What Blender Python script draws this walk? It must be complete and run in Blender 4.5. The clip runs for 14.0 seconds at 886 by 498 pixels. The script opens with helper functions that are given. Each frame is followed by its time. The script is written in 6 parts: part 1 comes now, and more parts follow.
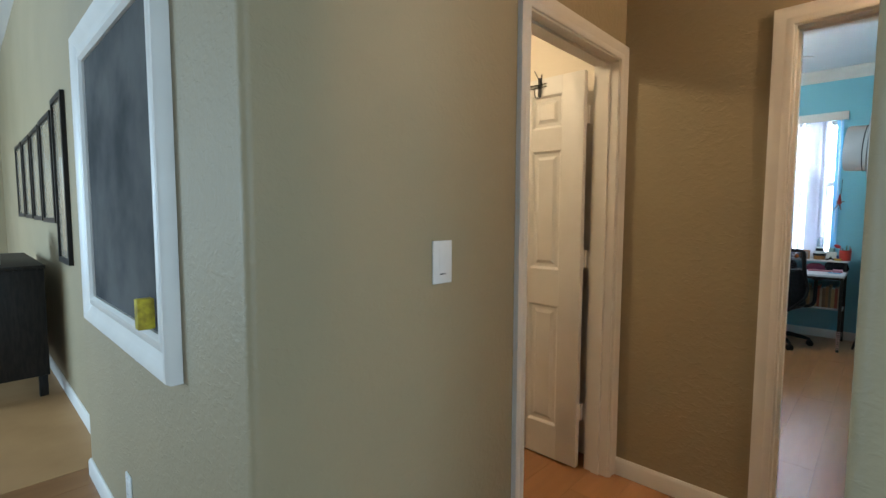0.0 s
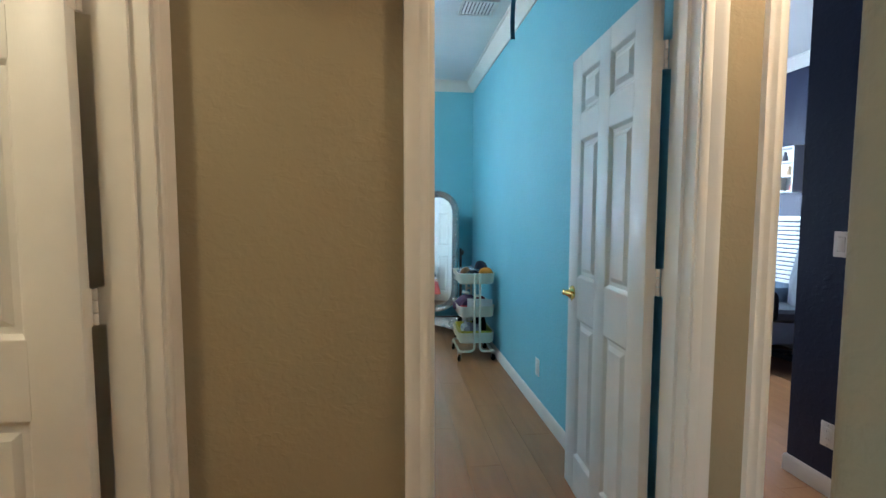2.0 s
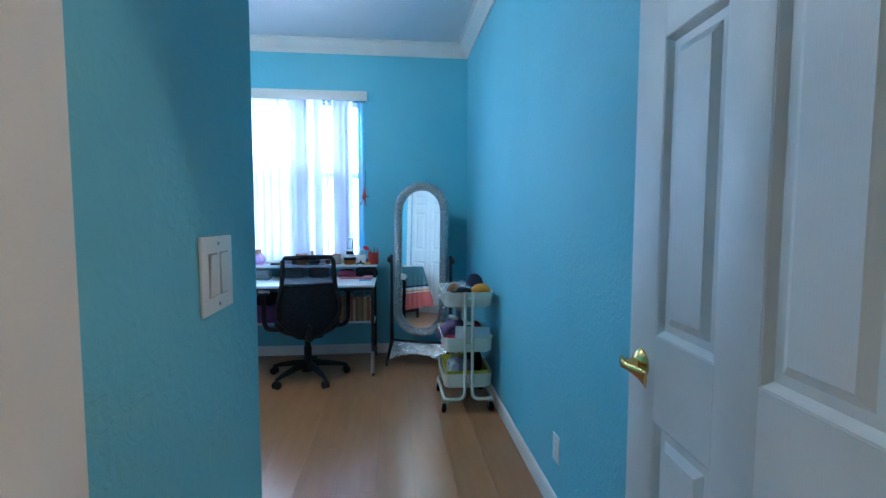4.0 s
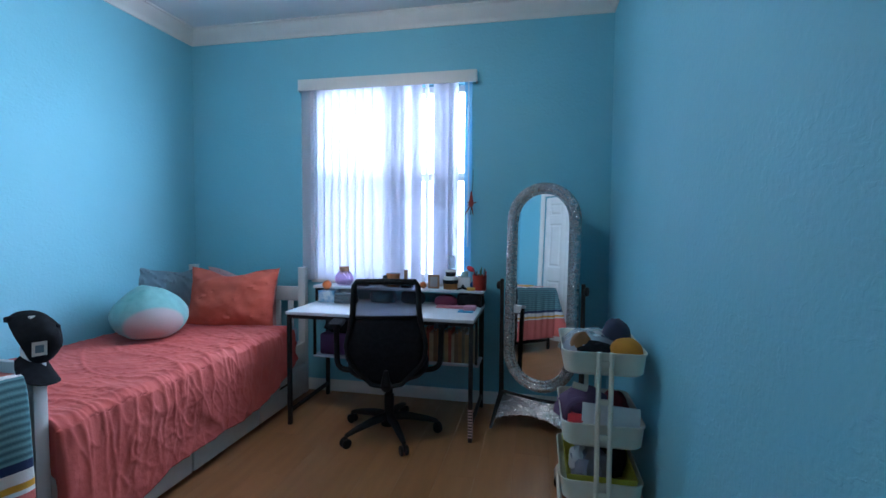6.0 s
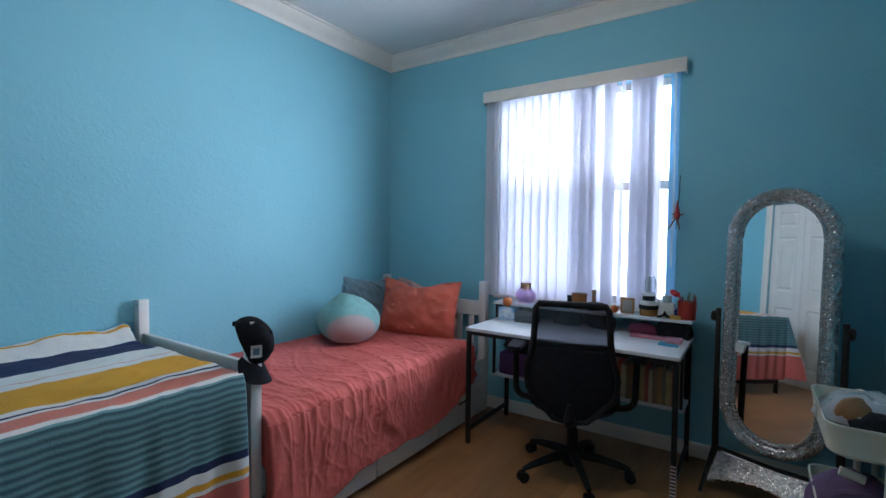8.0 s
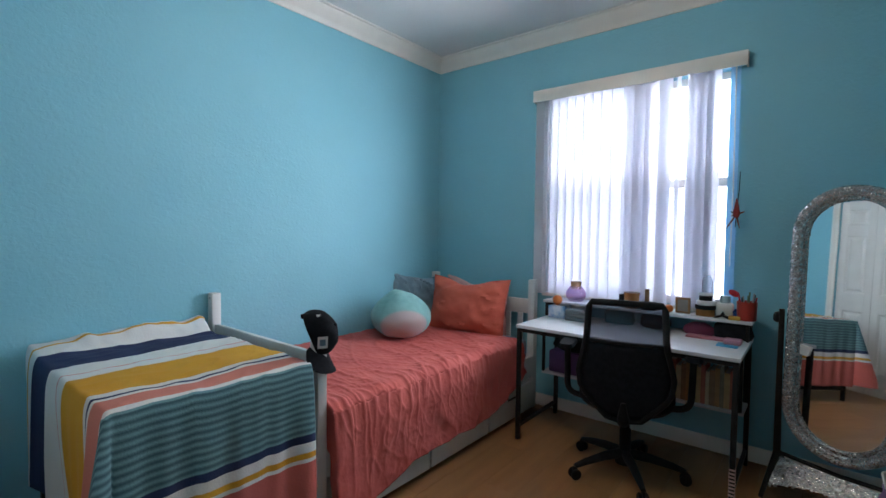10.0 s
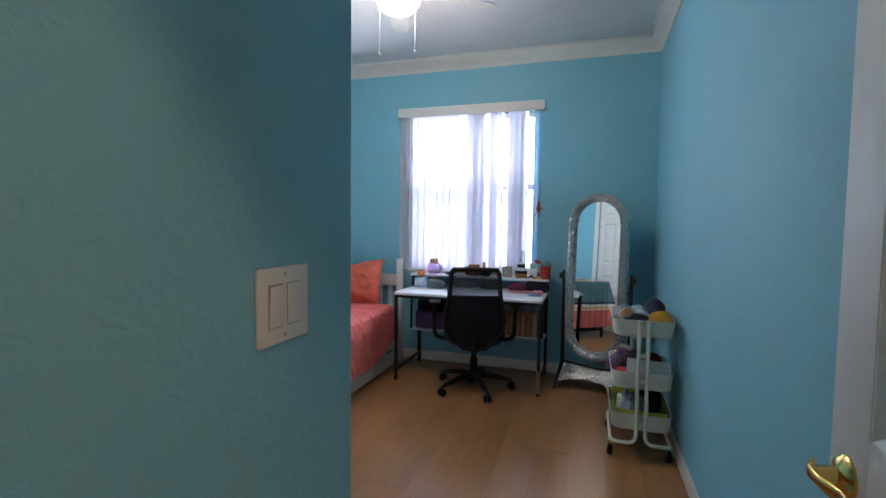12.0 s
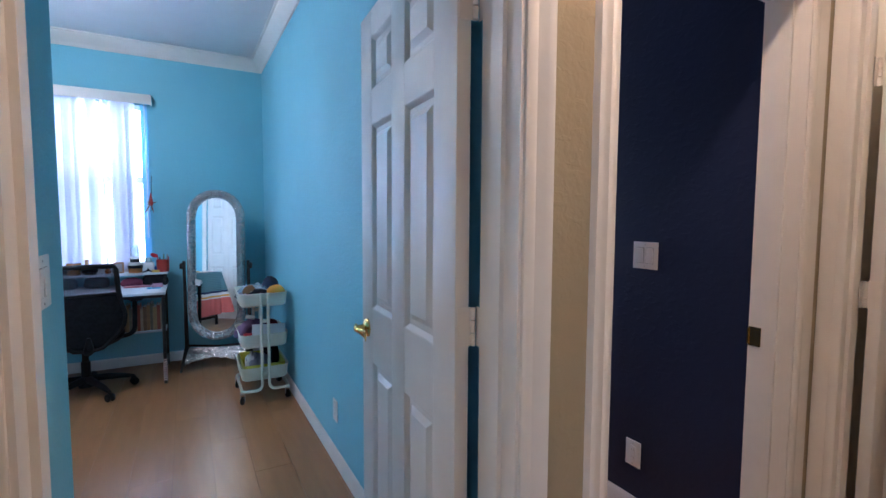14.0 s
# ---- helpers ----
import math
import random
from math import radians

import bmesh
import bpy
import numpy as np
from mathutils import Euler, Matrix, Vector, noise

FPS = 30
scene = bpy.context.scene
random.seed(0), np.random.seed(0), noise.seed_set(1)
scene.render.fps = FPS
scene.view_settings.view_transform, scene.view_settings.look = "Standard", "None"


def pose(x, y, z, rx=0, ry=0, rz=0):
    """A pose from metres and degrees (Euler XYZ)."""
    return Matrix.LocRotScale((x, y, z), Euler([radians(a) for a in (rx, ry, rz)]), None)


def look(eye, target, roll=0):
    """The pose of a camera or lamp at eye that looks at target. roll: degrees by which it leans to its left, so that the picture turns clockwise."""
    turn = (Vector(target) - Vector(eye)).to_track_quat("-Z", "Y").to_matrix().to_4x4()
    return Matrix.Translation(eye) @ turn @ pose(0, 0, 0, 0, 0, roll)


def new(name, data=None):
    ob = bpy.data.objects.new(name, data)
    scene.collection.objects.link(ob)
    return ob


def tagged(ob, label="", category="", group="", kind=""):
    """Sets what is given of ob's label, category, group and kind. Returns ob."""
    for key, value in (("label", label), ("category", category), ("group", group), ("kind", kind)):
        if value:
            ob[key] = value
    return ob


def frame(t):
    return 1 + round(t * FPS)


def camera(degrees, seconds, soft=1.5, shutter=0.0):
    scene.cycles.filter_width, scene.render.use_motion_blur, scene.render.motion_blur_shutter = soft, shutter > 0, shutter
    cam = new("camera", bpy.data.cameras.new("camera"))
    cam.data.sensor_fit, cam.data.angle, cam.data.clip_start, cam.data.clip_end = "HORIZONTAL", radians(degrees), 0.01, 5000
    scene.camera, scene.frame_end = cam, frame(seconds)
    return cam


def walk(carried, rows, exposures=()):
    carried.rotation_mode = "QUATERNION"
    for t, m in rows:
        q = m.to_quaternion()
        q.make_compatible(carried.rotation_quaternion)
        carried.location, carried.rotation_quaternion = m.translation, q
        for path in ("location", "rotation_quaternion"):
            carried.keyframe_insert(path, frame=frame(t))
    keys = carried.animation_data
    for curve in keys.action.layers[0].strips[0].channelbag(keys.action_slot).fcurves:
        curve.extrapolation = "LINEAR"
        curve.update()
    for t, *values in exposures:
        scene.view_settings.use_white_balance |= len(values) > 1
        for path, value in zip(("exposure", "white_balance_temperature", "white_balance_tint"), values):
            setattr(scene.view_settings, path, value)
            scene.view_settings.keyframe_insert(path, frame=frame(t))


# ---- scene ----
cam = camera(87.4, 14.0)
PATH = [
    (0, (0.44, -0.099, 1.325), (-0.937, 1.343, 1.174), 0.2),
    (0.5, (0.206, 0.114, 1.328), (-0.738, 1.87, 1.173), 0.4),
    (1, (0.021, 0.349, 1.32), (-0.39, 2.3, 1.164), 0.4),
    (1.5, (-0.027, 0.629, 1.313), (-0.053, 2.622, 1.158), 0.2),
    (2, (0.036, 0.92, 1.319), (0.267, 2.901, 1.171), 0.1),
    (4.5, (0.417, 2.318, 1.281), (0.609, 4.304, 1.145), 0.1),
    (5, (0.504, 2.627, 1.276), (0.495, 4.624, 1.156), 0.2),
    (5.5, (0.54, 2.861, 1.27), (0.348, 4.849, 1.168), 0.5),
    (6, (0.54, 3.015, 1.3), (0.14, 4.972, 1.2), 0.4),
    (6.5, (0.519, 3.096, 1.321), (-0.062, 5.007, 1.224), 0.5),
    (7, (0.509, 3.154, 1.32), (-0.257, 5.0, 1.233), 0.6),
    (7.5, (0.474, 3.188, 1.321), (-0.465, 4.952, 1.246), 0.7),
    (8, (0.457, 3.201, 1.338), (-0.655, 4.863, 1.269), 0.7),
    (8.5, (0.428, 3.199, 1.351), (-0.832, 4.751, 1.288), 0.8),
    (11, (0.481, 2.798, 1.321), (-0.737, 4.381, 1.221), 0.8),
    (11.5, (0.531, 2.47, 1.317), (-0.451, 4.209, 1.212), 1.0),
    (12, (0.518, 2.169, 1.329), (-0.09, 4.071, 1.215), 0.7),
    (12.5, (0.421, 1.91, 1.333), (0.256, 3.899, 1.213), 0.7),
    (13, (0.357, 1.719, 1.356), (0.612, 3.699, 1.225), 0.1),
    (13.5, (0.326, 1.552, 1.35), (0.945, 3.449, 1.219), 0.4),
    (14, (0.339, 1.445, 1.348), (1.305, 3.19, 1.211), 0.3),
]
EXPOSURE = [(0, 0.2, 5800, 10), (1, 0.35, 5500, 8), (2.2, 0.5, 5100, 4), (4.3, 0.12, 4450, 8), (5, 0.0, 4600, 11), (6, -0.4, 5000, 16), (7.5, -0.66, 5500, 18), (8.7, -0.62, 5800, 18),
            (11, -0.42, 6150, 20), (12, -0.22, 6000, 22), (13, -0.1, 5400, 23), (14, 0.35, 4900, 21)]
walk(cam, [(t, look(eye, target, roll)) for t, eye, target, roll in PATH], EXPOSURE)

# ---- world and lights ----
world = bpy.data.worlds.new("sky")
scene.world = world
world.use_nodes = True
wn = world.node_tree
sky = wn.nodes.new("ShaderNodeTexSky")
sky.sky_type, sky.sun_disc = "NISHITA", False
sky.sun_elevation, sky.sun_rotation = radians(50), radians(200)
wn.nodes["Background"].inputs["Strength"].default_value = 0.12
wn.links.new(sky.outputs["Color"], wn.nodes["Background"].inputs["Color"])


def lamp(name, kind, where, power, colour, size=0.1, size_y=None, target=None, spread=180):
    data = bpy.data.lights.new(name, kind)
    data.energy, data.color = power, colour
    if kind == "AREA":
        data.size, data.spread = size, radians(spread)
        if size_y:
            data.shape, data.size_y = "RECTANGLE", size_y
    else:
        data.shadow_soft_size = size
    ob = new(name, data)
    ob.matrix_world = look(where, target) if target else Matrix.Translation(where)
    return ob


lamp("bedroom_window_light", "AREA", (-0.66, 6.10, 1.6), 23, (0.86, 0.95, 0.95), 0.5, 1.4, (-2.5, 3.3, 1.65), 120)
lamp("hall_ceiling_light", "POINT", (1.08, 1.81, 2.50), 29, (1.0, 0.67, 0.38), 0.05)
lamp("closet_light", "POINT", (-1.35, 1.2, 2.35), 23, (1.0, 0.74, 0.42), 0.1)
# Unseen warm fill added behind the side room's open door.
lamp("side_room_fill", "POINT", (2.9, 1.6, 2.35), 9, (1.0, 0.72, 0.42), 0.1)
# Added daylight fills; the openings behind them are assumed, out of view.
lamp("living_east_daylight_fill", "AREA", (3.2, -0.7, 1.5), 60, (0.66, 0.88, 1.0), 2.0, 1.9, (-1.0, 0.2, 1.4))
lamp("living_south_daylight_fill", "AREA", (-5.5, -4.85, 1.5), 290, (0.62, 0.85, 1.0), 3.0, 2.0, (-4.5, 0.3, 1.4))
# Fill for the office, set at an assumed window nobody sees.
lamp("office_fill_light", "AREA", (2.3, 6.35, 1.5), 36, (0.85, 0.93, 1.0), 1.3, 1.2, (2.9, 3.0, 1.2))


# ---- materials ----
def material(name, colour, rough=0.6, metal=0.0, second=None, scale=6.0, amount=0.5, bump=0.0, bump_scale=60.0, stretch=(1, 1, 1),
             spread=0.0, coat=0.0, sheen=0.0, detail=4.0, bump_stretch=None):
    m = bpy.data.materials.new(name)
    m.use_nodes = True
    n, l = m.node_tree.nodes, m.node_tree.links
    b = n["Principled BSDF"]
    b.inputs["Base Color"].default_value = (*colour, 1)
    b.inputs["Roughness"].default_value, b.inputs["Metallic"].default_value = rough, metal
    b.inputs["Coat Weight"].default_value = coat
    b.inputs["Sheen Weight"].default_value = sheen
    tc = n.new("ShaderNodeTexCoord")
    mp = n.new("ShaderNodeMapping")
    mp.inputs["Scale"].default_value = stretch
    l.new(tc.outputs["Object"], mp.inputs["Vector"])
    if spread:
        info, away = n.new("ShaderNodeObjectInfo"), n.new("ShaderNodeVectorMath")
        away.operation = "MULTIPLY"
        away.inputs[1].default_value = (41.0, 23.0, 17.0)
        l.new(info.outputs["Random"], away.inputs[0])
        l.new(away.outputs["Vector"], mp.inputs["Location"])
    if second or spread:
        second = second or tuple(c * 0.85 for c in colour)
        nz = n.new("ShaderNodeTexNoise")
        nz.inputs["Scale"].default_value, nz.inputs["Detail"].default_value = scale, detail
        l.new(mp.outputs["Vector"], nz.inputs["Vector"])
        rp = n.new("ShaderNodeValToRGB")
        rp.color_ramp.elements[0].position, rp.color_ramp.elements[1].position = 0.5 - 0.25 * amount, 0.5 + 0.25 * amount
        rp.color_ramp.elements[0].color, rp.color_ramp.elements[1].color = (*colour, 1), (*second, 1)
        l.new(nz.outputs["Fac"], rp.inputs["Fac"])
        out = rp.outputs["Color"]
        if spread:
            oi = n.new("ShaderNodeObjectInfo")
            hs = n.new("ShaderNodeHueSaturation")
            mr = n.new("ShaderNodeMapRange")
            mr.inputs["To Min"].default_value, mr.inputs["To Max"].default_value = 1 - spread, 1 + spread
            l.new(oi.outputs["Random"], mr.inputs["Value"])
            l.new(mr.outputs["Result"], hs.inputs["Value"])
            l.new(out, hs.inputs["Color"])
            out = hs.outputs["Color"]
        l.new(out, b.inputs["Base Color"])
        rr = n.new("ShaderNodeMapRange")
        rr.inputs["To Min"].default_value, rr.inputs["To Max"].default_value = max(rough - 0.06, 0.02), min(rough + 0.06, 1)
        l.new(nz.outputs["Fac"], rr.inputs["Value"])
        l.new(rr.outputs["Result"], b.inputs["Roughness"])
    if bump:
        bz = n.new("ShaderNodeTexNoise")
        bz.inputs["Scale"].default_value, bz.inputs["Detail"].default_value = bump_scale, 3.0
        mp2 = n.new("ShaderNodeMapping")
        mp2.inputs["Scale"].default_value = bump_stretch or stretch
        l.new(tc.outputs["Object"], mp2.inputs["Vector"])
        l.new(mp2.outputs["Vector"], bz.inputs["Vector"])
        bp = n.new("ShaderNodeBump")
        bp.inputs["Strength"].default_value, bp.inputs["Distance"].default_value = bump, 0.004
        l.new(bz.outputs["Fac"], bp.inputs["Height"])
        l.new(bp.outputs["Normal"], b.inputs["Normal"])
    return m


def trowelled(mat, strength=0.3):
    """Adds flattened spatter to a wall paint's relief."""
    n, l = mat.node_tree.nodes, mat.node_tree.links
    b = n["Principled BSDF"]
    fine = b.inputs["Normal"].links[0].from_socket
    tc, mp, nz, ramp, bp = (n.new(k) for k in ("ShaderNodeTexCoord", "ShaderNodeMapping", "ShaderNodeTexNoise", "ShaderNodeMapRange", "ShaderNodeBump"))
    mp.inputs["Scale"].default_value = (1, 1, 1.5)
    nz.inputs["Scale"].default_value, nz.inputs["Detail"].default_value, nz.inputs["Distortion"].default_value = 24.0, 2.5, 0.8
    ramp.inputs["From Min"].default_value, ramp.inputs["From Max"].default_value = 0.53, 0.62
    l.new(tc.outputs["Object"], mp.inputs["Vector"])
    l.new(mp.outputs["Vector"], nz.inputs["Vector"])
    l.new(nz.outputs["Fac"], ramp.inputs["Value"])
    l.new(ramp.outputs["Result"], bp.inputs["Height"])
    bp.inputs["Strength"].default_value, bp.inputs["Distance"].default_value = strength, 0.0016
    l.new(fine, bp.inputs["Normal"])
    l.new(bp.outputs["Normal"], b.inputs["Normal"])


def glow(name, colour, strength):
    m = bpy.data.materials.new(name)
    m.use_nodes = True
    b = m.node_tree.nodes["Principled BSDF"]
    b.inputs["Base Color"].default_value = (*colour, 1)
    b.inputs["Emission Color"].default_value = (*colour, 1)
    b.inputs["Emission Strength"].default_value = strength
    return m


def clear(name, colour=(1, 1, 1), rough=0.02, amount=0.85):
    m = bpy.data.materials.new(name)
    m.use_nodes = True
    n, l = m.node_tree.nodes, m.node_tree.links
    b = n["Principled BSDF"]
    b.inputs["Base Color"].default_value = (*colour, 1)
    b.inputs["Roughness"].default_value = rough
    tr = n.new("ShaderNodeBsdfTransparent")
    tr.inputs["Color"].default_value = (*colour, 1)
    mx = n.new("ShaderNodeMixShader")
    mx.inputs["Fac"].default_value = amount
    l.new(b.outputs["BSDF"], mx.inputs[1])
    l.new(tr.outputs["BSDF"], mx.inputs[2])
    l.new(mx.outputs["Shader"], n["Material Output"].inputs["Surface"])
    return m


def sheer(name, colour, amount=0.5):
    m = bpy.data.materials.new(name)
    m.use_nodes = True
    n, l = m.node_tree.nodes, m.node_tree.links
    b = n["Principled BSDF"]
    b.inputs["Base Color"].default_value = (*colour, 1)
    b.inputs["Roughness"].default_value = 0.5
    tr = n.new("ShaderNodeBsdfTranslucent")
    tr.inputs["Color"].default_value = (*colour, 1)
    mx = n.new("ShaderNodeMixShader")
    mx.inputs["Fac"].default_value = amount
    l.new(b.outputs["BSDF"], mx.inputs[1])
    l.new(tr.outputs["BSDF"], mx.inputs[2])
    l.new(mx.outputs["Shader"], n["Material Output"].inputs["Surface"])
    return m


BLUE = material("aqua_wall_paint", (0.22, 0.512, 0.62), 0.65, second=(0.21, 0.49, 0.595), scale=1.5, bump=0.4, bump_scale=55)
GREIGE = material("greige_wall_paint", (0.34, 0.275, 0.165), 0.55, second=(0.32, 0.26, 0.155), scale=1.5, bump=0.45, bump_scale=55)
NAVY = material("navy_wall_paint", (0.008, 0.014, 0.052), 0.55, second=(0.007, 0.012, 0.045), scale=2, bump=0.3, bump_scale=38)
WHITEWALL = material("cream_wall_paint", (0.72, 0.66, 0.56), 0.6, second=(0.69, 0.63, 0.53), scale=2, bump=0.3, bump_scale=38)
for paint in (BLUE, GREIGE, NAVY):
    trowelled(paint)
CEILING = material("white_ceiling_paint", (0.74, 0.74, 0.73), 0.8, second=(0.71, 0.71, 0.70), scale=2, bump=0.3, bump_scale=60)
TRIM = material("white_trim_paint", (0.74, 0.71, 0.66), 0.4, second=(0.71, 0.68, 0.63), scale=8, bump=0.06, bump_scale=120)
DOORPAINT = material("white_door_paint", (0.72, 0.71, 0.69), 0.38, second=(0.69, 0.68, 0.66), scale=8, bump=0.12, bump_scale=90, bump_stretch=(6, 6, 0.6))
PLASTIC = material("white_plastic", (0.74, 0.73, 0.70), 0.35, second=(0.71, 0.70, 0.67), scale=20)
WHITEWOOD = material("white_lacquered_wood", (0.70, 0.70, 0.69), 0.4, second=(0.66, 0.66, 0.65), scale=10, bump=0.05, bump_scale=80)
OAK = material("oak_laminate", (0.38, 0.188, 0.077), 0.3, second=(0.265, 0.124, 0.048), scale=6, amount=1.5, stretch=(3.2, 0.4, 1), spread=0.09, detail=4.0)
oak_shader = OAK.node_tree.nodes["Principled BSDF"]
OAK.node_tree.links.remove(oak_shader.inputs["Roughness"].links[0])
oak_shader.inputs["Roughness"].default_value = 0.3
BLACKSTEEL = material("black_steel", (0.012, 0.012, 0.013), 0.45, second=(0.02, 0.02, 0.02), scale=30)
BLACKPLASTIC = material("black_plastic", (0.008, 0.0085, 0.010), 0.5, second=(0.012, 0.0125, 0.014), scale=30, bump=0.1, bump_scale=200)
BLACKFABRIC = material("black_fabric", (0.008, 0.009, 0.012), 0.9, second=(0.013, 0.014, 0.018), scale=40, bump=0.3, bump_scale=300)
CORAL = material("coral_cotton", (0.60, 0.125, 0.108), 0.8, second=(0.53, 0.10, 0.086), scale=5, bump=0.4, bump_scale=60, sheen=0.0)
CORALPILLOW = material("coral_pillow_cotton", (0.60, 0.125, 0.078), 0.85, second=(0.54, 0.105, 0.066), scale=6, bump=0.25, bump_scale=120, sheen=0.0)
GREYFABRIC = material("grey_blue_cotton", (0.16, 0.24, 0.29), 0.9, second=(0.13, 0.20, 0.25), scale=8, bump=0.25, bump_scale=150)
BRASS = material("polished_brass", (0.78, 0.55, 0.17), 0.2, 1.0, second=(0.68, 0.46, 0.13), scale=14)
STEEL = material("brushed_steel", (0.55, 0.54, 0.52), 0.35, 1.0, second=(0.48, 0.47, 0.45), scale=30)
SILVER = material("embossed_silver", (0.70, 0.70, 0.69), 0.27, 0.92, second=(0.22, 0.21, 0.20), scale=70, amount=0.9, bump=1.0, bump_scale=110)
CREAMMETAL = material("cream_powder_coat", (0.66, 0.66, 0.55), 0.42, second=(0.63, 0.63, 0.52), scale=12)
MIRROR = material("mirror_glass", (0.86, 0.88, 0.87), 0.02, 1.0)
GLASS = clear("window_glass", (1, 1, 1), 0.02, 0.92)
SCREEN = clear("insect_screen", (0.84, 0.85, 0.88), 0.8, 0.78)
SLATS = sheer("blind_vinyl", (0.82, 0.83, 0.87), 0.63)
CHALK = material("chalkboard_slate", (0.014, 0.017, 0.02), 0.92, second=(0.10, 0.10, 0.097), scale=2.6, amount=0.55, detail=6)
DARKWOOD = material("black_stained_wood", (0.02, 0.018, 0.017), 0.45, second=(0.03, 0.026, 0.023), scale=12, stretch=(1, 6, 1))
for soot in (BLACKSTEEL, BLACKPLASTIC, BLACKFABRIC, DARKWOOD):
    soot.node_tree.nodes["Principled BSDF"].inputs["Specular IOR Level"].default_value = 0.15
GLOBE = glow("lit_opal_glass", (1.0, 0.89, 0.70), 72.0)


# ---- mesh helpers ----
def add_box(bm, x0, y0, z0, x1, y1, z1, bevel=0.0, m=None, segments=2):
    r = bmesh.ops.create_cube(bm, size=1.0)
    vs = r["verts"]
    for v in vs:
        v.co = Vector(((x0 + x1) / 2 + v.co.x * (x1 - x0), (y0 + y1) / 2 + v.co.y * (y1 - y0), (z0 + z1) / 2 + v.co.z * (z1 - z0)))
    if bevel:
        es = list({e for v in vs for e in v.link_edges})
        r = bmesh.ops.bevel(bm, geom=es, offset=bevel, segments=segments, affect="EDGES", profile=0.5)
        vs = list({v for f in r["faces"] for v in f.verts} | {v for v in vs if v.is_valid})
    if m:
        bmesh.ops.transform(bm, matrix=m, verts=[v for v in vs if v.is_valid])
    return bm


def box(x0, y0, z0, x1, y1, z1, bevel=0.0, m=None):
    return add_box(bmesh.new(), x0, y0, z0, x1, y1, z1, bevel, m)


def boxes(*rows, bevel=0.0):
    bm = bmesh.new()
    for r in rows:
        add_box(bm, *r, bevel=bevel)
    return bm


def loft(bm, rings, closed=True, cap=True):
    """Skins rings of points, each ring with the same count."""
    rows = [[bm.verts.new(p) for p in ring] for ring in rings]
    k = len(rows[0])
    for a, b in zip(rows, rows[1:]):
        for i in range(k if closed else k - 1):
            j = (i + 1) % k
            bm.faces.new((a[i], a[j], b[j], b[i]))
    if cap and closed:
        bm.faces.new(rows[0][::-1])
        bm.faces.new(rows[-1])
    return bm


def lathe(profile, centre=(0, 0, 0), n=20, bm=None, m=None):
    """profile: (radius, height) pairs from bottom to top."""
    bm = bm or bmesh.new()
    m = m or Matrix.Translation(centre)
    rings = [[m @ Vector((max(r, 1e-4) * math.cos(2 * math.pi * i / n), max(r, 1e-4) * math.sin(2 * math.pi * i / n), h)) for i in range(n)] for r, h in profile]
    return loft(bm, rings)


def tube(points, radius, n=8, bm=None, closed=False):
    """A round bar along points; radius may be one number or one a point."""
    bm = bm or bmesh.new()
    pts = [Vector(p) for p in points]
    rad = radius if isinstance(radius, (list, tuple)) else [radius] * len(pts)
    rings, side = [], None
    k = len(pts)
    for i, p in enumerate(pts):
        a = pts[(i - 1) % k] if closed or i else p
        b = pts[(i + 1) % k] if closed or i < k - 1 else p
        d = (b - a).normalized()
        if side is None:
            side = d.orthogonal().normalized()
        side = (side - d * side.dot(d)).normalized()
        up = d.cross(side)
        rings.append([p + rad[i] * (math.cos(2 * math.pi * j / n) * side + math.sin(2 * math.pi * j / n) * up) for j in range(n)])
    if closed:
        rings.append(rings[0])
        loft(bm, rings, cap=False)
        bmesh.ops.remove_doubles(bm, verts=bm.verts, dist=1e-6)
        return bm
    return loft(bm, rings)


def bend(points, r=0.03, n=4):
    """Rounds the inner corners of a polyline."""
    pts = [Vector(p) for p in points]
    out = [pts[0]]
    for a, b, c in zip(pts, pts[1:], pts[2:]):
        u, v = (a - b), (c - b)
        k = min(r, u.length * 0.45, v.length * 0.45)
        p, q = b + u.normalized() * k, b + v.normalized() * k
        for i in range(n + 1):
            t = i / n
            out.append((1 - t) ** 2 * p + 2 * t * (1 - t) * b + t * t * q)
    return out + [pts[-1]]


def sphere(x, y, z, rx, ry, rz, n=16, bm=None, m=None):
    bm = bm or bmesh.new()
    r = bmesh.ops.create_uvsphere(bm, u_segments=n, v_segments=max(n // 2, 6), radius=1.0)
    mm = Matrix.Translation((x, y, z)) @ (m or Matrix()) @ Matrix.Diagonal((rx, ry, rz, 1))
    bmesh.ops.transform(bm, matrix=mm, verts=r["verts"])
    return bm


def mesh_of(name, bm, mat, smooth=True):
    me = bpy.data.meshes.new(name)
    bmesh.ops.recalc_face_normals(bm, faces=bm.faces)
    bm.to_mesh(me)
    bm.free()
    for p in me.polygons:
        p.use_smooth = smooth
    if smooth:
        me.set_sharp_from_angle(angle=radians(38))
    me.materials.append(mat)
    return me


def part(name, bm, mat, parent=None, label="", smooth=True):
    ob = new(name, mesh_of(name, bm, mat, smooth))
    if parent:
        ob.parent = parent
        ob.matrix_parent_inverse = parent_matrix(parent).inverted()
    if label:
        ob["label"] = label
    return ob


def parent_matrix(ob):
    return (parent_matrix(ob.parent) @ ob.matrix_parent_inverse if ob.parent else Matrix()) @ ob.matrix_basis


def thing(name, where, label, category, group=""):
    ob = new(name)
    ob.empty_display_size = 0.1
    ob.matrix_basis = where if isinstance(where, Matrix) else Matrix.Translation(where)
    return tagged(ob, label, category, group)


def single(name, bm, mat, label, category, group="", smooth=True):
    return tagged(part(name, bm, mat, None, "", smooth), label, category, group)


def setting(name, bm, mat, label="", category="", smooth=False):
    return tagged(part(name, bm, mat, None, "", smooth), label, category, kind="structure")


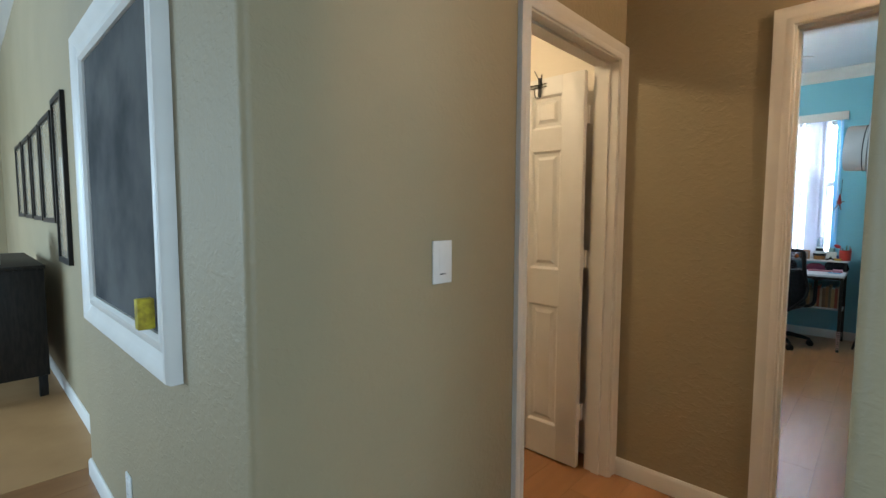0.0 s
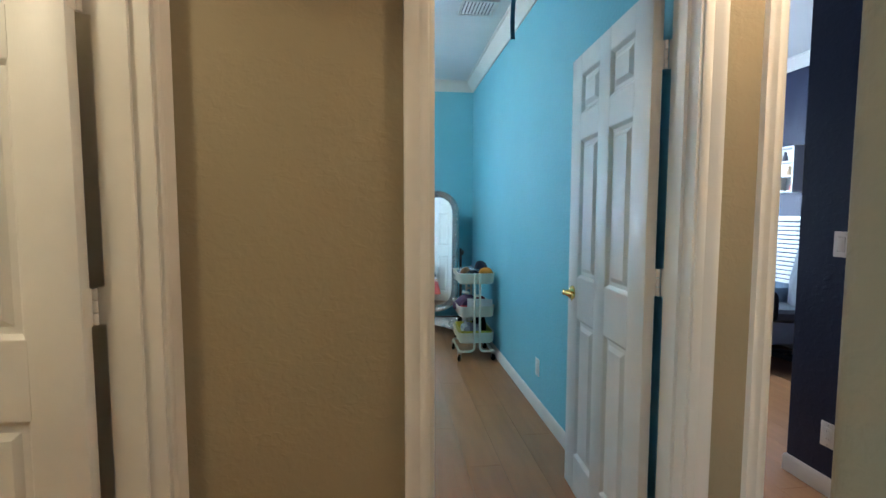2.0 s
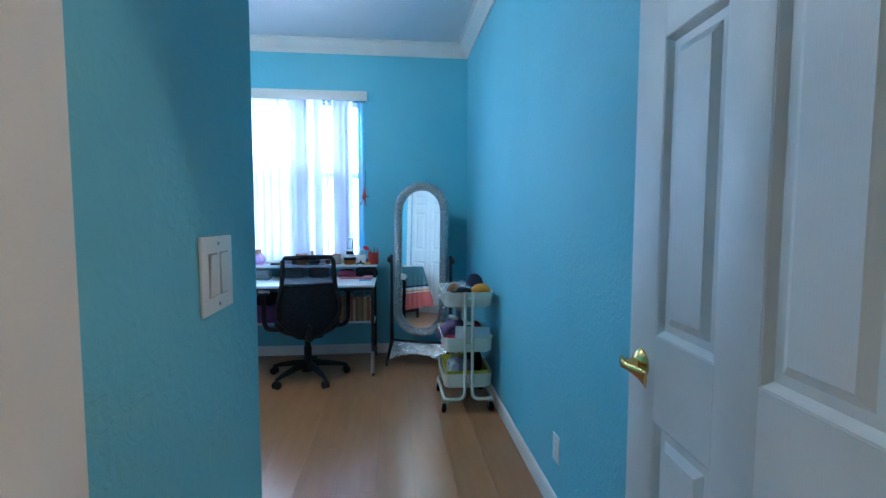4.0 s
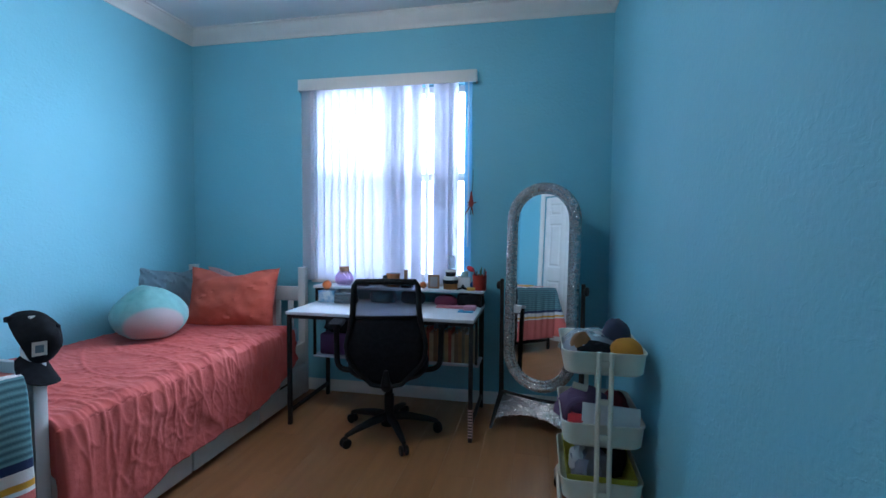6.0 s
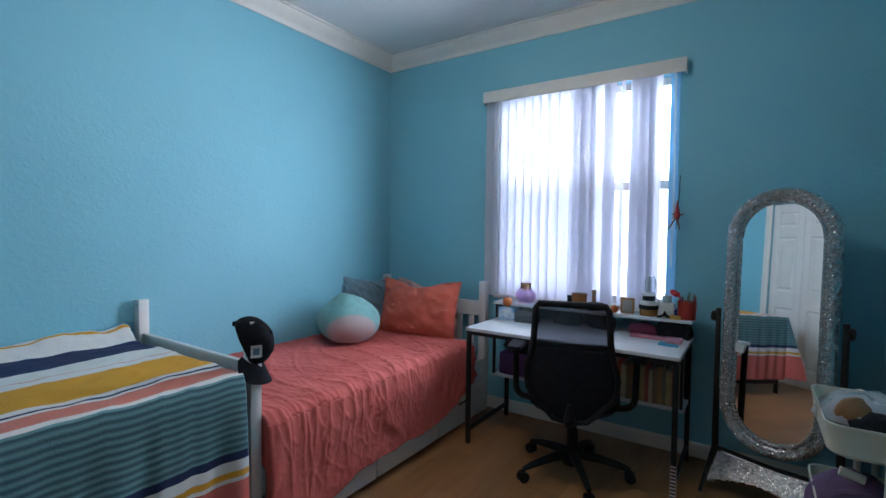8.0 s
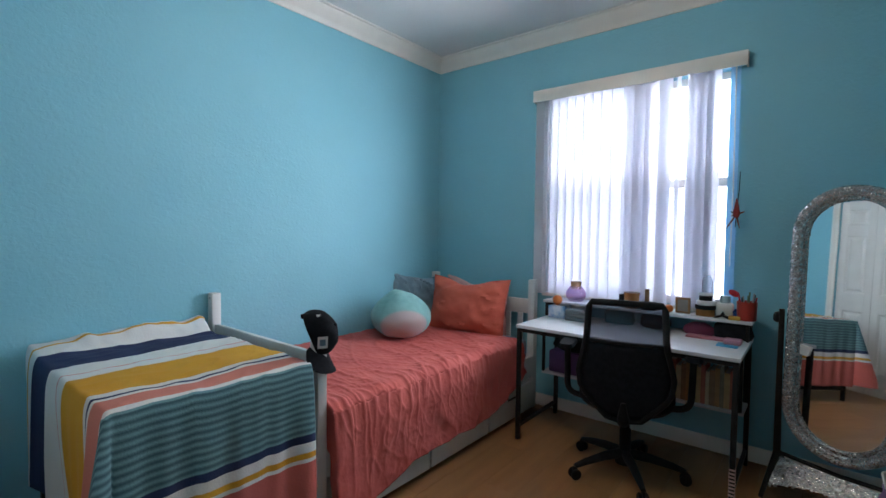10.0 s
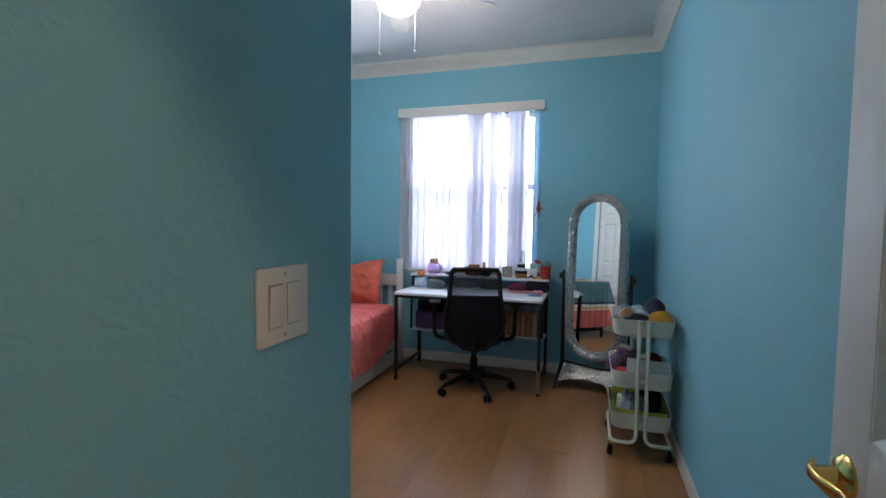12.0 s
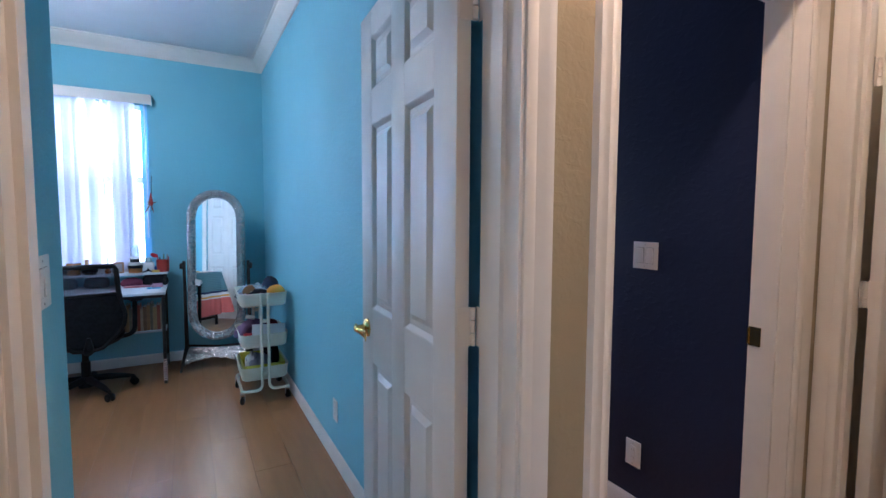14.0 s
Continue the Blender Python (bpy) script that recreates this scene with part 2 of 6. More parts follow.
# ---- structure ----
CEIL, HALLCEIL = 2.84, 2.62
LEFT, RIGHT, FAR, NEAR = -2.23, 1.022, 6.36, 3.04
HEAD = 2.06


def wall_x(x0, x1, y0, y1, z1, holes=()):
    """A wall along x, thick from y0 to y1; holes: (x0, x1, z0, z1)."""
    bm, at = bmesh.new(), x0
    for a, b, c, d in sorted(holes):
        add_box(bm, at, y0, 0, a, y1, z1)
        if c > 0:
            add_box(bm, a, y0, 0, b, y1, c)
        if d < z1:
            add_box(bm, a, y0, d, b, y1, z1)
        at = b
    add_box(bm, at, y0, 0, x1, y1, z1)
    return bm


def wall_y(y0, y1, x0, x1, z1, holes=()):
    bm = wall_x(y0, y1, -x1, -x0, z1, holes)
    bmesh.ops.transform(bm, matrix=pose(0, 0, 0, 0, 0, 90), verts=bm.verts)
    return bm


def round_corner(x, y, r, qx, qy, z1):
    """A quarter-round corner bead whose arc bulges towards (qx, qy); its outer tangent lines meet at (x, y)."""
    cx, cy = x - qx * r, y - qy * r
    ring = [(cx, cy)] + [(cx + qx * r * math.cos(a), cy + qy * r * math.sin(a)) for a in np.linspace(0, math.pi / 2, 9)]
    return loft(bmesh.new(), [[(px, py, z) for px, py in ring] for z in (0, z1)])


WIN = (-1.15, 0.058, 0.88, 2.33)
setting("wall_north", wall_x(LEFT - 0.12, RIGHT + 0.06, FAR, FAR + 0.16, CEIL, [WIN]), BLUE, "aqua painted wall with a window opening", "wall")
setting("wall_west", wall_y(NEAR - 0.12, FAR, LEFT - 0.12, LEFT, CEIL), BLUE, "aqua painted textured bedroom wall", "wall")
setting("wall_east", wall_y(2.235, FAR, RIGHT, RIGHT + 0.06, CEIL), BLUE, "aqua painted textured bedroom wall", "wall")
CLO = (-1.78, -0.36, 0, 2.05)
R = 0.022
setting("wall_closet", wall_x(LEFT, 0.045 - R, NEAR - 0.12, NEAR, CEIL, [CLO]), BLUE, "aqua wall around the white closet doors", "wall")
setting("wall_vestibule", boxes((-0.075, 2.30, 0, 0.045, NEAR - 0.12, CEIL), (0.045 - R, NEAR - 0.12, 0, 0.045, NEAR - R, CEIL)), BLUE, "aqua entry wall with a light switch", "wall")
setting("wall_corner_bead", round_corner(0.045, NEAR, R, 1, 1, CEIL), BLUE, "rounded aqua wall corner", "wall", True)
setting("wall_south", wall_x(0.045, RIGHT, 2.235, 2.30, CEIL, [(0.14, 0.92, 0, HEAD)]), BLUE, "aqua wall around the bedroom doorway", "wall")
setting("wall_hall_north", wall_x(-0.515, 2.16, 2.17, 2.235, HALLCEIL, [(0.14, 0.92, 0, HEAD), (1.167, 2.015, 0, HEAD)]), GREIGE, "greige hall wall with two doorways", "wall")
setting("wall_office_south", wall_x(RIGHT + 0.06, 2.22, 2.235, 2.30, CEIL, [(1.167, 2.015, 0, HEAD)]), NAVY, "navy wall around a doorway", "wall")
setting("wall_office_entry", boxes((2.08, 2.30, 0, 2.22, 3.02, CEIL)), NAVY, "dark navy entry wall with a switch", "wall")
setting("wall_office_west", wall_y(2.30, 6.5, RIGHT + 0.06, RIGHT + 0.12, CEIL), NAVY, "navy office wall", "wall")
setting("wall_office_north", wall_x(RIGHT + 0.12, 4.0, 6.4, 6.52, CEIL, [(1.6, 3.0, 0.85, 2.2)]), NAVY, "navy office wall with an assumed window opening", "wall")
setting("wall_office_east", wall_y(2.9, 6.52, 4.0, 4.12, CEIL), NAVY, "navy office wall", "wall")
setting("wall_office_inner", wall_x(2.22, 4.0, 2.9, 3.02, CEIL), NAVY, "navy office wall", "wall")
setting("wall_hall_west", wall_y(0.43, 2.235, -0.575, -0.515, HALLCEIL, [(1.335, 2.112, 0, HEAD)]), GREIGE, "greige hall wall with a doorway", "wall")
setting("wall_hall_lobe", boxes((-0.575, 0.31 + R, 0, -0.515, 0.43, CEIL)), GREIGE, "greige hall wall end", "wall")
setting("wall_closet_east", wall_y(0.43, 2.235, -0.635, -0.575, HALLCEIL, [(1.335, 2.112, 0, HEAD)]), WHITEWALL, "cream wall inside a small room", "wall")
setting("wall_chalkboard", boxes((-2.40, 0.31, 0, -0.515 - R, 0.43, CEIL)), GREIGE, "greige wall that carries a chalkboard", "wall")
setting("wall_chalkboard_bead", round_corner(-0.515, 0.31, R, 1, -1, CEIL), GREIGE, "rounded greige wall corner", "wall", True)
setting("wall_small_room", boxes((-2.3, 2.235, 0, -0.635, 2.32, HALLCEIL), (-2.42, 0.43, 0, -2.3, 2.32, HALLCEIL)), WHITEWALL, "cream wall inside a small room", "wall")
BX = 0.419
setting("wall_hall_block", boxes((BX, 0.68 + R, 0, 3.3, 1.28 - R, CEIL), (BX + R, 1.28 - R, 0, 3.3, 1.28, CEIL), (BX + R, 0.68, 0, 3.3, 0.68 + R, CEIL)), GREIGE, "greige hall wall that carries a camera", "wall")
setting("wall_hall_bead", round_corner(BX, 1.28, R, -1, 1, CEIL), GREIGE, "rounded greige wall corner", "wall", True)
setting("wall_hall_bead", round_corner(BX, 0.68, R, -1, -1, CEIL), GREIGE, "rounded greige wall corner", "wall", True)
setting("wall_hall_east", wall_y(1.28, 2.235, 2.16, 2.28, HALLCEIL, [(1.37, 2.12, 0, HEAD)]), GREIGE, "greige hall wall with a doorway", "wall")
setting("wall_side_room", boxes((2.28, 2.235, 0, 3.4, 2.32, HALLCEIL), (3.3, 1.28, 0, 3.4, 2.235, HALLCEIL)), WHITEWALL, "cream wall inside a side room", "wall")
# the living room behind
setting("wall_living_north", boxes((-9.0, 0.40, 0, -2.40, 0.46, 3.4), (-2.40, 0.312, CEIL, 3.3, 0.46, 3.4)), GREIGE, "pale wall that carries framed pictures", "wall")
setting("wall_living_south", wall_x(-9.0, 3.3, -5.1, -4.95, 3.4, [(-7.0, -4.0, 0.5, 2.5)]), GREIGE, "pale living room wall", "wall")
setting("wall_living_west", wall_y(-5.1, 0.46, -9.12, -9.0, 3.4, [(-2.2, -0.3, 0.3, 2.2)]), GREIGE, "pale living room wall with a window", "wall")
setting("wall_living_east", wall_y(-5.1, 1.28, 3.3, 3.42, 3.4, [(-1.7, 0.3, 0.5, 2.5)]), GREIGE, "pale living room wall", "wall")

setting("ceiling", boxes((LEFT - 0.12, 2.235, CEIL, RIGHT + 0.06, FAR + 0.16, CEIL + 0.1)), CEILING, "white bedroom ceiling", "ceiling")
setting("ceiling_hall", boxes((-2.42, 0.43, HALLCEIL, 3.4, 2.235, HALLCEIL + 0.1)), CEILING, "white hall ceiling", "ceiling")
setting("ceiling_office", boxes((RIGHT + 0.06, 2.235, CEIL + 0.002, 4.12, 6.52, CEIL + 0.1)), CEILING, "white office ceiling", "ceiling")
setting("ceiling_living", boxes((-9.12, -5.1, 3.4, 3.42, 0.46, 3.5)), CEILING, "white living room ceiling", "ceiling")

# ---- floor ----
SUBFLOOR = material("floor_joint", (0.16, 0.075, 0.03), 0.7)
TAN = material("tan_floor", (0.45, 0.26, 0.11), 0.5, second=(0.38, 0.21, 0.085), scale=4, amount=1.0, bump=0.1, bump_scale=20)
floor = setting("floor", boxes((-9.12, -5.1, -0.06, 6.32, 6.52, -0.004)), SUBFLOOR, "oak laminate plank floor", "floor")
setting("floor_living", boxes((-9.0, -4.95, -0.004, -2.50, 0.40, 0.001)), TAN, "tan living room floor", "floor")

# ---- crown, baseboards and casings ----
CROWN = [(0, 0), (0.012, 0.0), (0.018, 0.016), (0.034, 0.03), (0.062, 0.062), (0.078, 0.076), (0.084, 0.092), (0.1, 0.096), (0.1, 0.1055), (0, 0.1055)]
BASE = [(0, 0.002), (0.013, 0.002), (0.013, 0.07), (0.009, 0.082), (0.004, 0.09), (0, 0.09)]


def run(profile, a, b, inward, z, mitre=(1, 1)):
    """A moulding from a to b on a wall; inward: unit (x, y) off the wall. mitre: 1 inner corner, -1 outer corner, 0 square."""
    a, b, n = Vector((*a, 0)), Vector((*b, 0)), Vector((*inward, 0))
    d = (b - a).normalized()
    return loft(bmesh.new(), [[p + n * o + s * d * o * k + Vector((0, 0, z + h)) for o, h in profile] for p, s, k in ((a, 1, mitre[0]), (b, -1, mitre[1]))])


def moulding(name, profile, a, b, inward, z=0.0, mitre=(1, 1), label=""):
    return setting(name, run(profile, a, b, inward, z, mitre), TRIM, label or "white painted moulding", "moulding", True)


ZC = CEIL - 0.1055
for a, b, n, k in (((LEFT, FAR), (RIGHT, FAR), (0, -1), (1, 1)), ((RIGHT, FAR), (RIGHT, 2.30), (-1, 0), (1, 1)), ((LEFT, NEAR), (LEFT, FAR), (1, 0), (1, 1)),
                   ((0.045, NEAR), (LEFT, NEAR), (0, 1), (-1, 1)), ((0.045, 2.30), (0.045, NEAR), (1, 0), (1, -1)), ((RIGHT, 2.30), (0.045, 2.30), (0, 1), (1, 1))):
    moulding("crown_moulding", CROWN, a, b, n, ZC, k, "white crown moulding under the ceiling")
for a, b, n, k in (((RIGHT + 0.12, 6.4), (4.0, 6.4), (0, -1), (1, 1)), ((4.0, 6.4), (4.0, 3.02), (-1, 0), (1, 1))):
    moulding("crown_moulding", CROWN, a, b, n, ZC, k, "white crown moulding under the ceiling")
for a, b, n, k in (((LEFT, FAR), (RIGHT, FAR), (0, -1), (1, 1)), ((RIGHT, FAR), (RIGHT, 2.32), (-1, 0), (1, 0)), ((LEFT, NEAR), (LEFT, FAR), (1, 0), (1, 1)),
                   ((0.045, NEAR), (-0.29, NEAR), (0, 1), (-1, 0)), ((-1.85, NEAR), (LEFT, NEAR), (0, 1), (0, 1)), ((0.045, 2.32), (0.045, NEAR), (1, 0), (0, -1)),
                   ((-0.497, 2.17), (0.072, 2.17), (0, -1), (0, 0)), ((0.988, 2.17), (1.10, 2.17), (0, -1), (0, 0)),
                   ((-0.515, 1.267), (-0.515, 0.31), (1, 0), (0, -1)), ((-0.515, 0.31), (-2.40, 0.31), (0, -1), (-1, -1)), ((-2.40, 0.40), (-9.0, 0.40), (0, -1), (0, 1)),
                   ((2.08, 2.32), (2.08, 3.02), (-1, 0), (0, -1)), ((BX, 0.68), (BX, 1.28), (-1, 0), (-1, -1)), ((BX, 1.28), (2.16, 1.28), (0, 1), (-1, 1)), ((3.3, 0.68), (BX, 0.68), (0, -1), (1, -1)),
                   ((4.0, 6.4), (4.0, 3.02), (-1, 0), (1, 1))):
    moulding("baseboard", BASE, a, b, n, 0.0, k, "white painted baseboard")

CASE = [(0.0, 0.0), (0.0, 0.010), (0.006, 0.014), (0.020, 0.014), (0.026, 0.011), (0.046, 0.017), (0.058, 0.020), (0.066, 0.018), (0.068, 0.0)]


def casing(name, x0, x1, z1, m, label="white painted door casing"):
    """A mitred moulding round an opening in the plane y = 0, facing -y, laid into the world by m."""
    rings = []
    for corner in range(4):
        ring = []
        for d, h in CASE:
            x = x0 - d if corner < 2 else x1 + d
            z = 0.0 if corner in (0, 3) else z1 + d
            ring.append(m @ Vector((x, -h, z)))
        rings.append(ring)
    return setting(name, loft(bmesh.new(), rings), TRIM, label, "casing", True)


def lining(name, x0, x1, z1, depth, m, stop=True):
    """Jamb boards of an opening that runs from y = 0 to y = depth, with a door stop."""
    t, bm = 0.012, bmesh.new()
    rows = [(x0, -0.002, 0, x0 + t, depth + 0.002, z1), (x1 - t, -0.002, 0, x1, depth + 0.002, z1), (x0 + t, -0.002, z1 - t, x1 - t, depth + 0.002, z1)]
    if stop:
        a, b, s = depth * 0.34, depth * 0.66, 0.011
        rows += [(x0 + t, a, 0, x0 + t + s, b, z1 - t), (x1 - t - s, a, 0, x1 - t, b, z1 - t), (x0 + t + s, a, z1 - t - s, x1 - t - s, b, z1 - t)]
    for r in rows:
        add_box(bm, *r)
    bmesh.ops.transform(bm, matrix=m, verts=bm.verts)
    return setting(name, bm, TRIM, "white painted door jamb", "jamb")


M_N = Matrix.Translation((0, 2.17, 0))
for a, b in ((0.14, 0.92), (1.167, 2.015)):
    casing("door_casing", a + 0.004, b - 0.004, HEAD - 0.004, M_N)
    lining("door_jamb", a, b, HEAD, 0.13, M_N)
casing("door_casing", 0.144, 0.916, HEAD - 0.004, Matrix.Translation((0, 2.30, 0)) @ Matrix.Diagonal((1, -1, 1, 1)))
M_W = Matrix.Translation((-0.515, 0, 0)) @ pose(0, 0, 0, 0, 0, 90)
casing("door_casing", 1.339, 2.108, HEAD - 0.004, M_W)
lining("door_jamb", 1.335, 2.112, HEAD, 0.12, M_W)
M_E = Matrix.Translation((2.16, 0, 0)) @ pose(0, 0, 0, 0, 0, -90) @ Matrix.Diagonal((-1, 1, 1, 1))
casing("door_casing", 1.374, 2.102, HEAD - 0.004, M_E)
lining("door_jamb", 1.37, 2.12, HEAD, 0.12, M_E)
M_C = Matrix.Translation((0, NEAR, 0)) @ Matrix.Diagonal((1, -1, 1, 1))
casing("door_casing", CLO[0] + 0.004, CLO[1] - 0.004, 2.046, M_C)


# ---- doors ----
def panel_door(name, m, width, label, knob=None, columns=2):
    """A six-panel leaf in the plane y = 0 (centre), hinged at x = 0, laid into the world by m."""
    door = thing(name, m, label, "door")
    h, t, core = 2.03, 0.0175, 0.005

    def put(bm):
        bmesh.ops.transform(bm, matrix=m, verts=bm.verts)
        return bm
    stile, mull = 0.118 if columns == 2 else 0.07, 0.105
    pw = (width - 2 * stile - (mull if columns == 2 else 0)) / columns
    cols = [(stile + i * (pw + mull), stile + i * (pw + mull) + pw) for i in range(columns)]
    rows = [(0.19, 0.846), (1.032, 1.657), (1.768, 1.942)]
    bm = bmesh.new()
    add_box(bm, 0.004, -core, 0.014, width - 0.004, core, h - 0.004)
    xs = [0] + [v for c in cols for v in c] + [width]
    for a, b in zip(xs[::2], xs[1::2]):
        add_box(bm, a, -t, 0.01, b, t, h, 0.002)
    zs = [0.01] + [v for r in rows for v in r] + [h]
    for a, b in zip(zs[::2], zs[1::2]):
        for c in cols:
            add_box(bm, c[0], -t + 0.0004, a, c[1], t - 0.0004, b)
    body = part("leaf", put(bm), DOORPAINT, door)
    for c in cols:
        for r in rows:
            for s in (-1, 1):
                rings = [[(c[0] + e, s * y, r[0] + e), (c[1] - e, s * y, r[0] + e), (c[1] - e, s * y, r[1] - e), (c[0] + e, s * y, r[1] - e)]
                         for e, y in ((0.0, core - 0.006), (0.0, t - 0.0015), (0.003, t - 0.002), (0.007, t - 0.0055), (0.018, core - 0.003), (0.025, core - 0.003), (0.045, t - 0.005), (0.048, t - 0.003))]
                part("panel", put(loft(bmesh.new(), rings)), DOORPAINT, door, smooth=False)
    return door, put


def hinges(door, m, side, flip=1):
    for z in (0.30, 1.10, 1.82):
        bm = bmesh.new()
        add_box(bm, -0.0016, min(-side * 0.012, side * 0.02), z - 0.045, 0.0, max(-side * 0.012, side * 0.02), z + 0.045)
        add_box(bm, -0.033, side * 0.0335 - 0.004, z - 0.045, -0.001, side * 0.0335 - 0.0025, z + 0.045)
        for k in (-0.03, 0.0, 0.03):
            lathe([(0.0065, -0.0135), (0.0065, 0.0135)], m=Matrix.Translation((-0.004, side * 0.0255, z + k)), n=10, bm=bm)
        bmesh.ops.transform(bm, matrix=m, verts=bm.verts)
        part("hinge", bm, TRIM, door, "hinge painted over in white")


def lever(door, put, x, z, side):
    t = 0.0175
    turn = pose(x, side * t, z, 90 if side < 0 else -90, 0, 0)
    rose = part("handle", put(lathe([(0.0, 0), (0.033, 0), (0.033, 0.004), (0.027, 0.011), (0.013, 0.016), (0.011, 0.042), (0.0, 0.043)], m=turn, n=24)), BRASS, door, "polished brass lever handle")
    y, rings = side * (t + 0.040), []
    for k in range(13):
        u = k / 12
        tall = 0.0085 + 0.0085 * abs(2 * u - 0.9) ** 1.3
        thick = 0.0075 * (1 - 0.55 * u)
        cx, cy, cz = x + 0.014 - 0.098 * u, y + side * 0.007 * math.sin(5.2 * u), z + 0.004 * math.sin(4 * u) - 0.006 * u
        rings.append([(cx, cy + thick * math.cos(q), cz + tall * math.sin(q)) for q in np.linspace(0, 2 * math.pi, 17)[:-1]])
    part("lever", put(loft(bmesh.new(), rings)), BRASS, rose)


M_BD = pose(0.877, 2.327, 0, 0, 0, 87)
door_b, put_b = panel_door("door_1", M_BD, 0.735, "white six-panel bedroom door standing open, brass lever", None)
lever(door_b, put_b, 0.672, 0.955, 1)
lever(door_b, put_b, 0.672, 0.955, -1)
hinges(door_b, M_BD, -1)
M_CD = pose(-0.662, 2.069, 0, 0, 0, 180)
door_c, put_c = panel_door("door_2", M_CD, 0.70, "white six-panel door opened into a warm lit room")
hinges(door_c, M_CD, -1)
M_SD = pose(2.307, 2.075, 0, 0, 0, 0)
door_s, put_s = panel_door("door_3", M_SD, 0.70, "white six-panel door opened into a side room")
hinges(door_s, M_SD, 1)
wleaf = (CLO[1] - CLO[0] - 0.012) / 4
for i in range(4):
    panel_door("closet_door", pose(CLO[0] + 0.003 + i * (wleaf + 0.002), NEAR - 0.045, 0, 0, 0, 0), wleaf, "white panelled bifold closet door leaf, closed", columns=1)

# ---- window ----
win = tagged(thing("window_1", (-0.585, FAR + 0.1, 0.88), "white sash window behind vertical blinds", "window"), kind="structure")
x0, x1, z0, z1 = WIN
zm = 1.665
# Right jamb sits back so daylight reaches the added blue edge strip.
part("window_frame", boxes((x0, FAR + 0.07, z0, x0 + 0.045, FAR + 0.13, z1), (x1 - 0.045, FAR + 0.115, z0, x1, FAR + 0.13, z1), (x0 + 0.045, FAR + 0.07, z1 - 0.045, x1 - 0.045, FAR + 0.13, z1),
                           (x0 + 0.045, FAR + 0.07, z0, x1 - 0.045, FAR + 0.13, z0 + 0.05)), TRIM, win)
part("meeting_rail", box(x0 + 0.045, FAR + 0.075, zm - 0.028, x1 - 0.045, FAR + 0.125, zm + 0.028, 0.004), TRIM, win)
for a, b in ((z0 + 0.05, zm - 0.028), (zm + 0.028, z1 - 0.045)):
    pane = part("pane", box(x0 + 0.045, FAR + 0.098, a, x1 - 0.045, FAR + 0.102, b), GLASS, win)
    pane.visible_shadow = False
part("insect_screen", box(x0 + 0.045, FAR + 0.114, z0 + 0.05, x1 - 0.045, FAR + 0.115, zm - 0.028), SCREEN, win)
part("window_sill", box(x0 - 0.03, FAR - 0.03, z0 - 0.025, x1 + 0.03, FAR + 0.07, z0, 0.006), TRIM, win)

OUTSIDE = glow("bright_hazy_daylight", (0.97, 0.98, 1.0), 16.0)
setting("backdrop", boxes((-4.5, 9.0, -0.5, 3.5, 9.05, 5.0)), OUTSIDE, "bright overexposed daylight outside", "backdrop")

valance = thing("blind_valance", (-0.58, 6.33, 2.31), "white valance of the vertical blinds above the window", "valance")
part("board", boxes((-1.267, 6.300, 2.315, 0.1, 6.308, 2.400), (-1.267, 6.308, 2.315, -1.259, 6.36, 2.400), (0.092, 6.308, 2.315, 0.1, 6.36, 2.400), bevel=0.0015), TRIM, valance)
part("headrail", box(-1.25, 6.318, 2.335, 0.08, 6.35, 2.365), TRIM, valance)
blind = thing("vertical_blind", (-0.58, 6.335, 0.87), "white translucent vertical blind slats, partly turned open", "blind")
hung = ((-1.208, 8), (-1.150, 60), (-1.095, -32), (-1.032, -32), (-0.969, -32), (-0.906, -32), (-0.843, -32), (-0.780, -32), (-0.715, -23), (-0.640, 8), (-0.560, 20), (-0.490, 24),
        (-0.420, 28), (-0.345, 46), (-0.262, 80), (-0.178, 42), (-0.118, 34), (-0.066, 40))
singles = len(hung)
# Extra slats doubled over others, added to make those pass less light.
hung += ((-0.540, 20), (-0.468, 24), (-0.333, 46), (-0.166, 42), (-0.104, 34), (-1.185, 8))
for i, (cx, a) in enumerate(hung):
    c, s = math.cos(radians(a)), math.sin(radians(a))
    pts = []
    for u in np.linspace(-0.0445, 0.0445, 5):
        bow = 0.003 * (1 - (u / 0.0445) ** 2)
        pts.append((cx + u * c - bow * s, 6.332 - 0.005 * (i >= singles) + u * s * 0.55 + bow * c))
    ring = [(px, py) for px, py in pts] + [(px, py + 0.0012) for px, py in pts[::-1]]
    part("slat", loft(bmesh.new(), [[(px, py, z) for px, py in ring] for z in (0.872 + 0.004 * (i % 3), 2.335)]), SLATS, blind)
# No real slat: blue strip added to colour in the window edge's cast.
part("slat", box(0.012, 6.352, 0.876, 0.064, 6.3532, 2.335), sheer("blue_cast_strip", (0.36, 0.62, 0.80), 0.45), blind, "added strip for the blue cast at the window's edge")


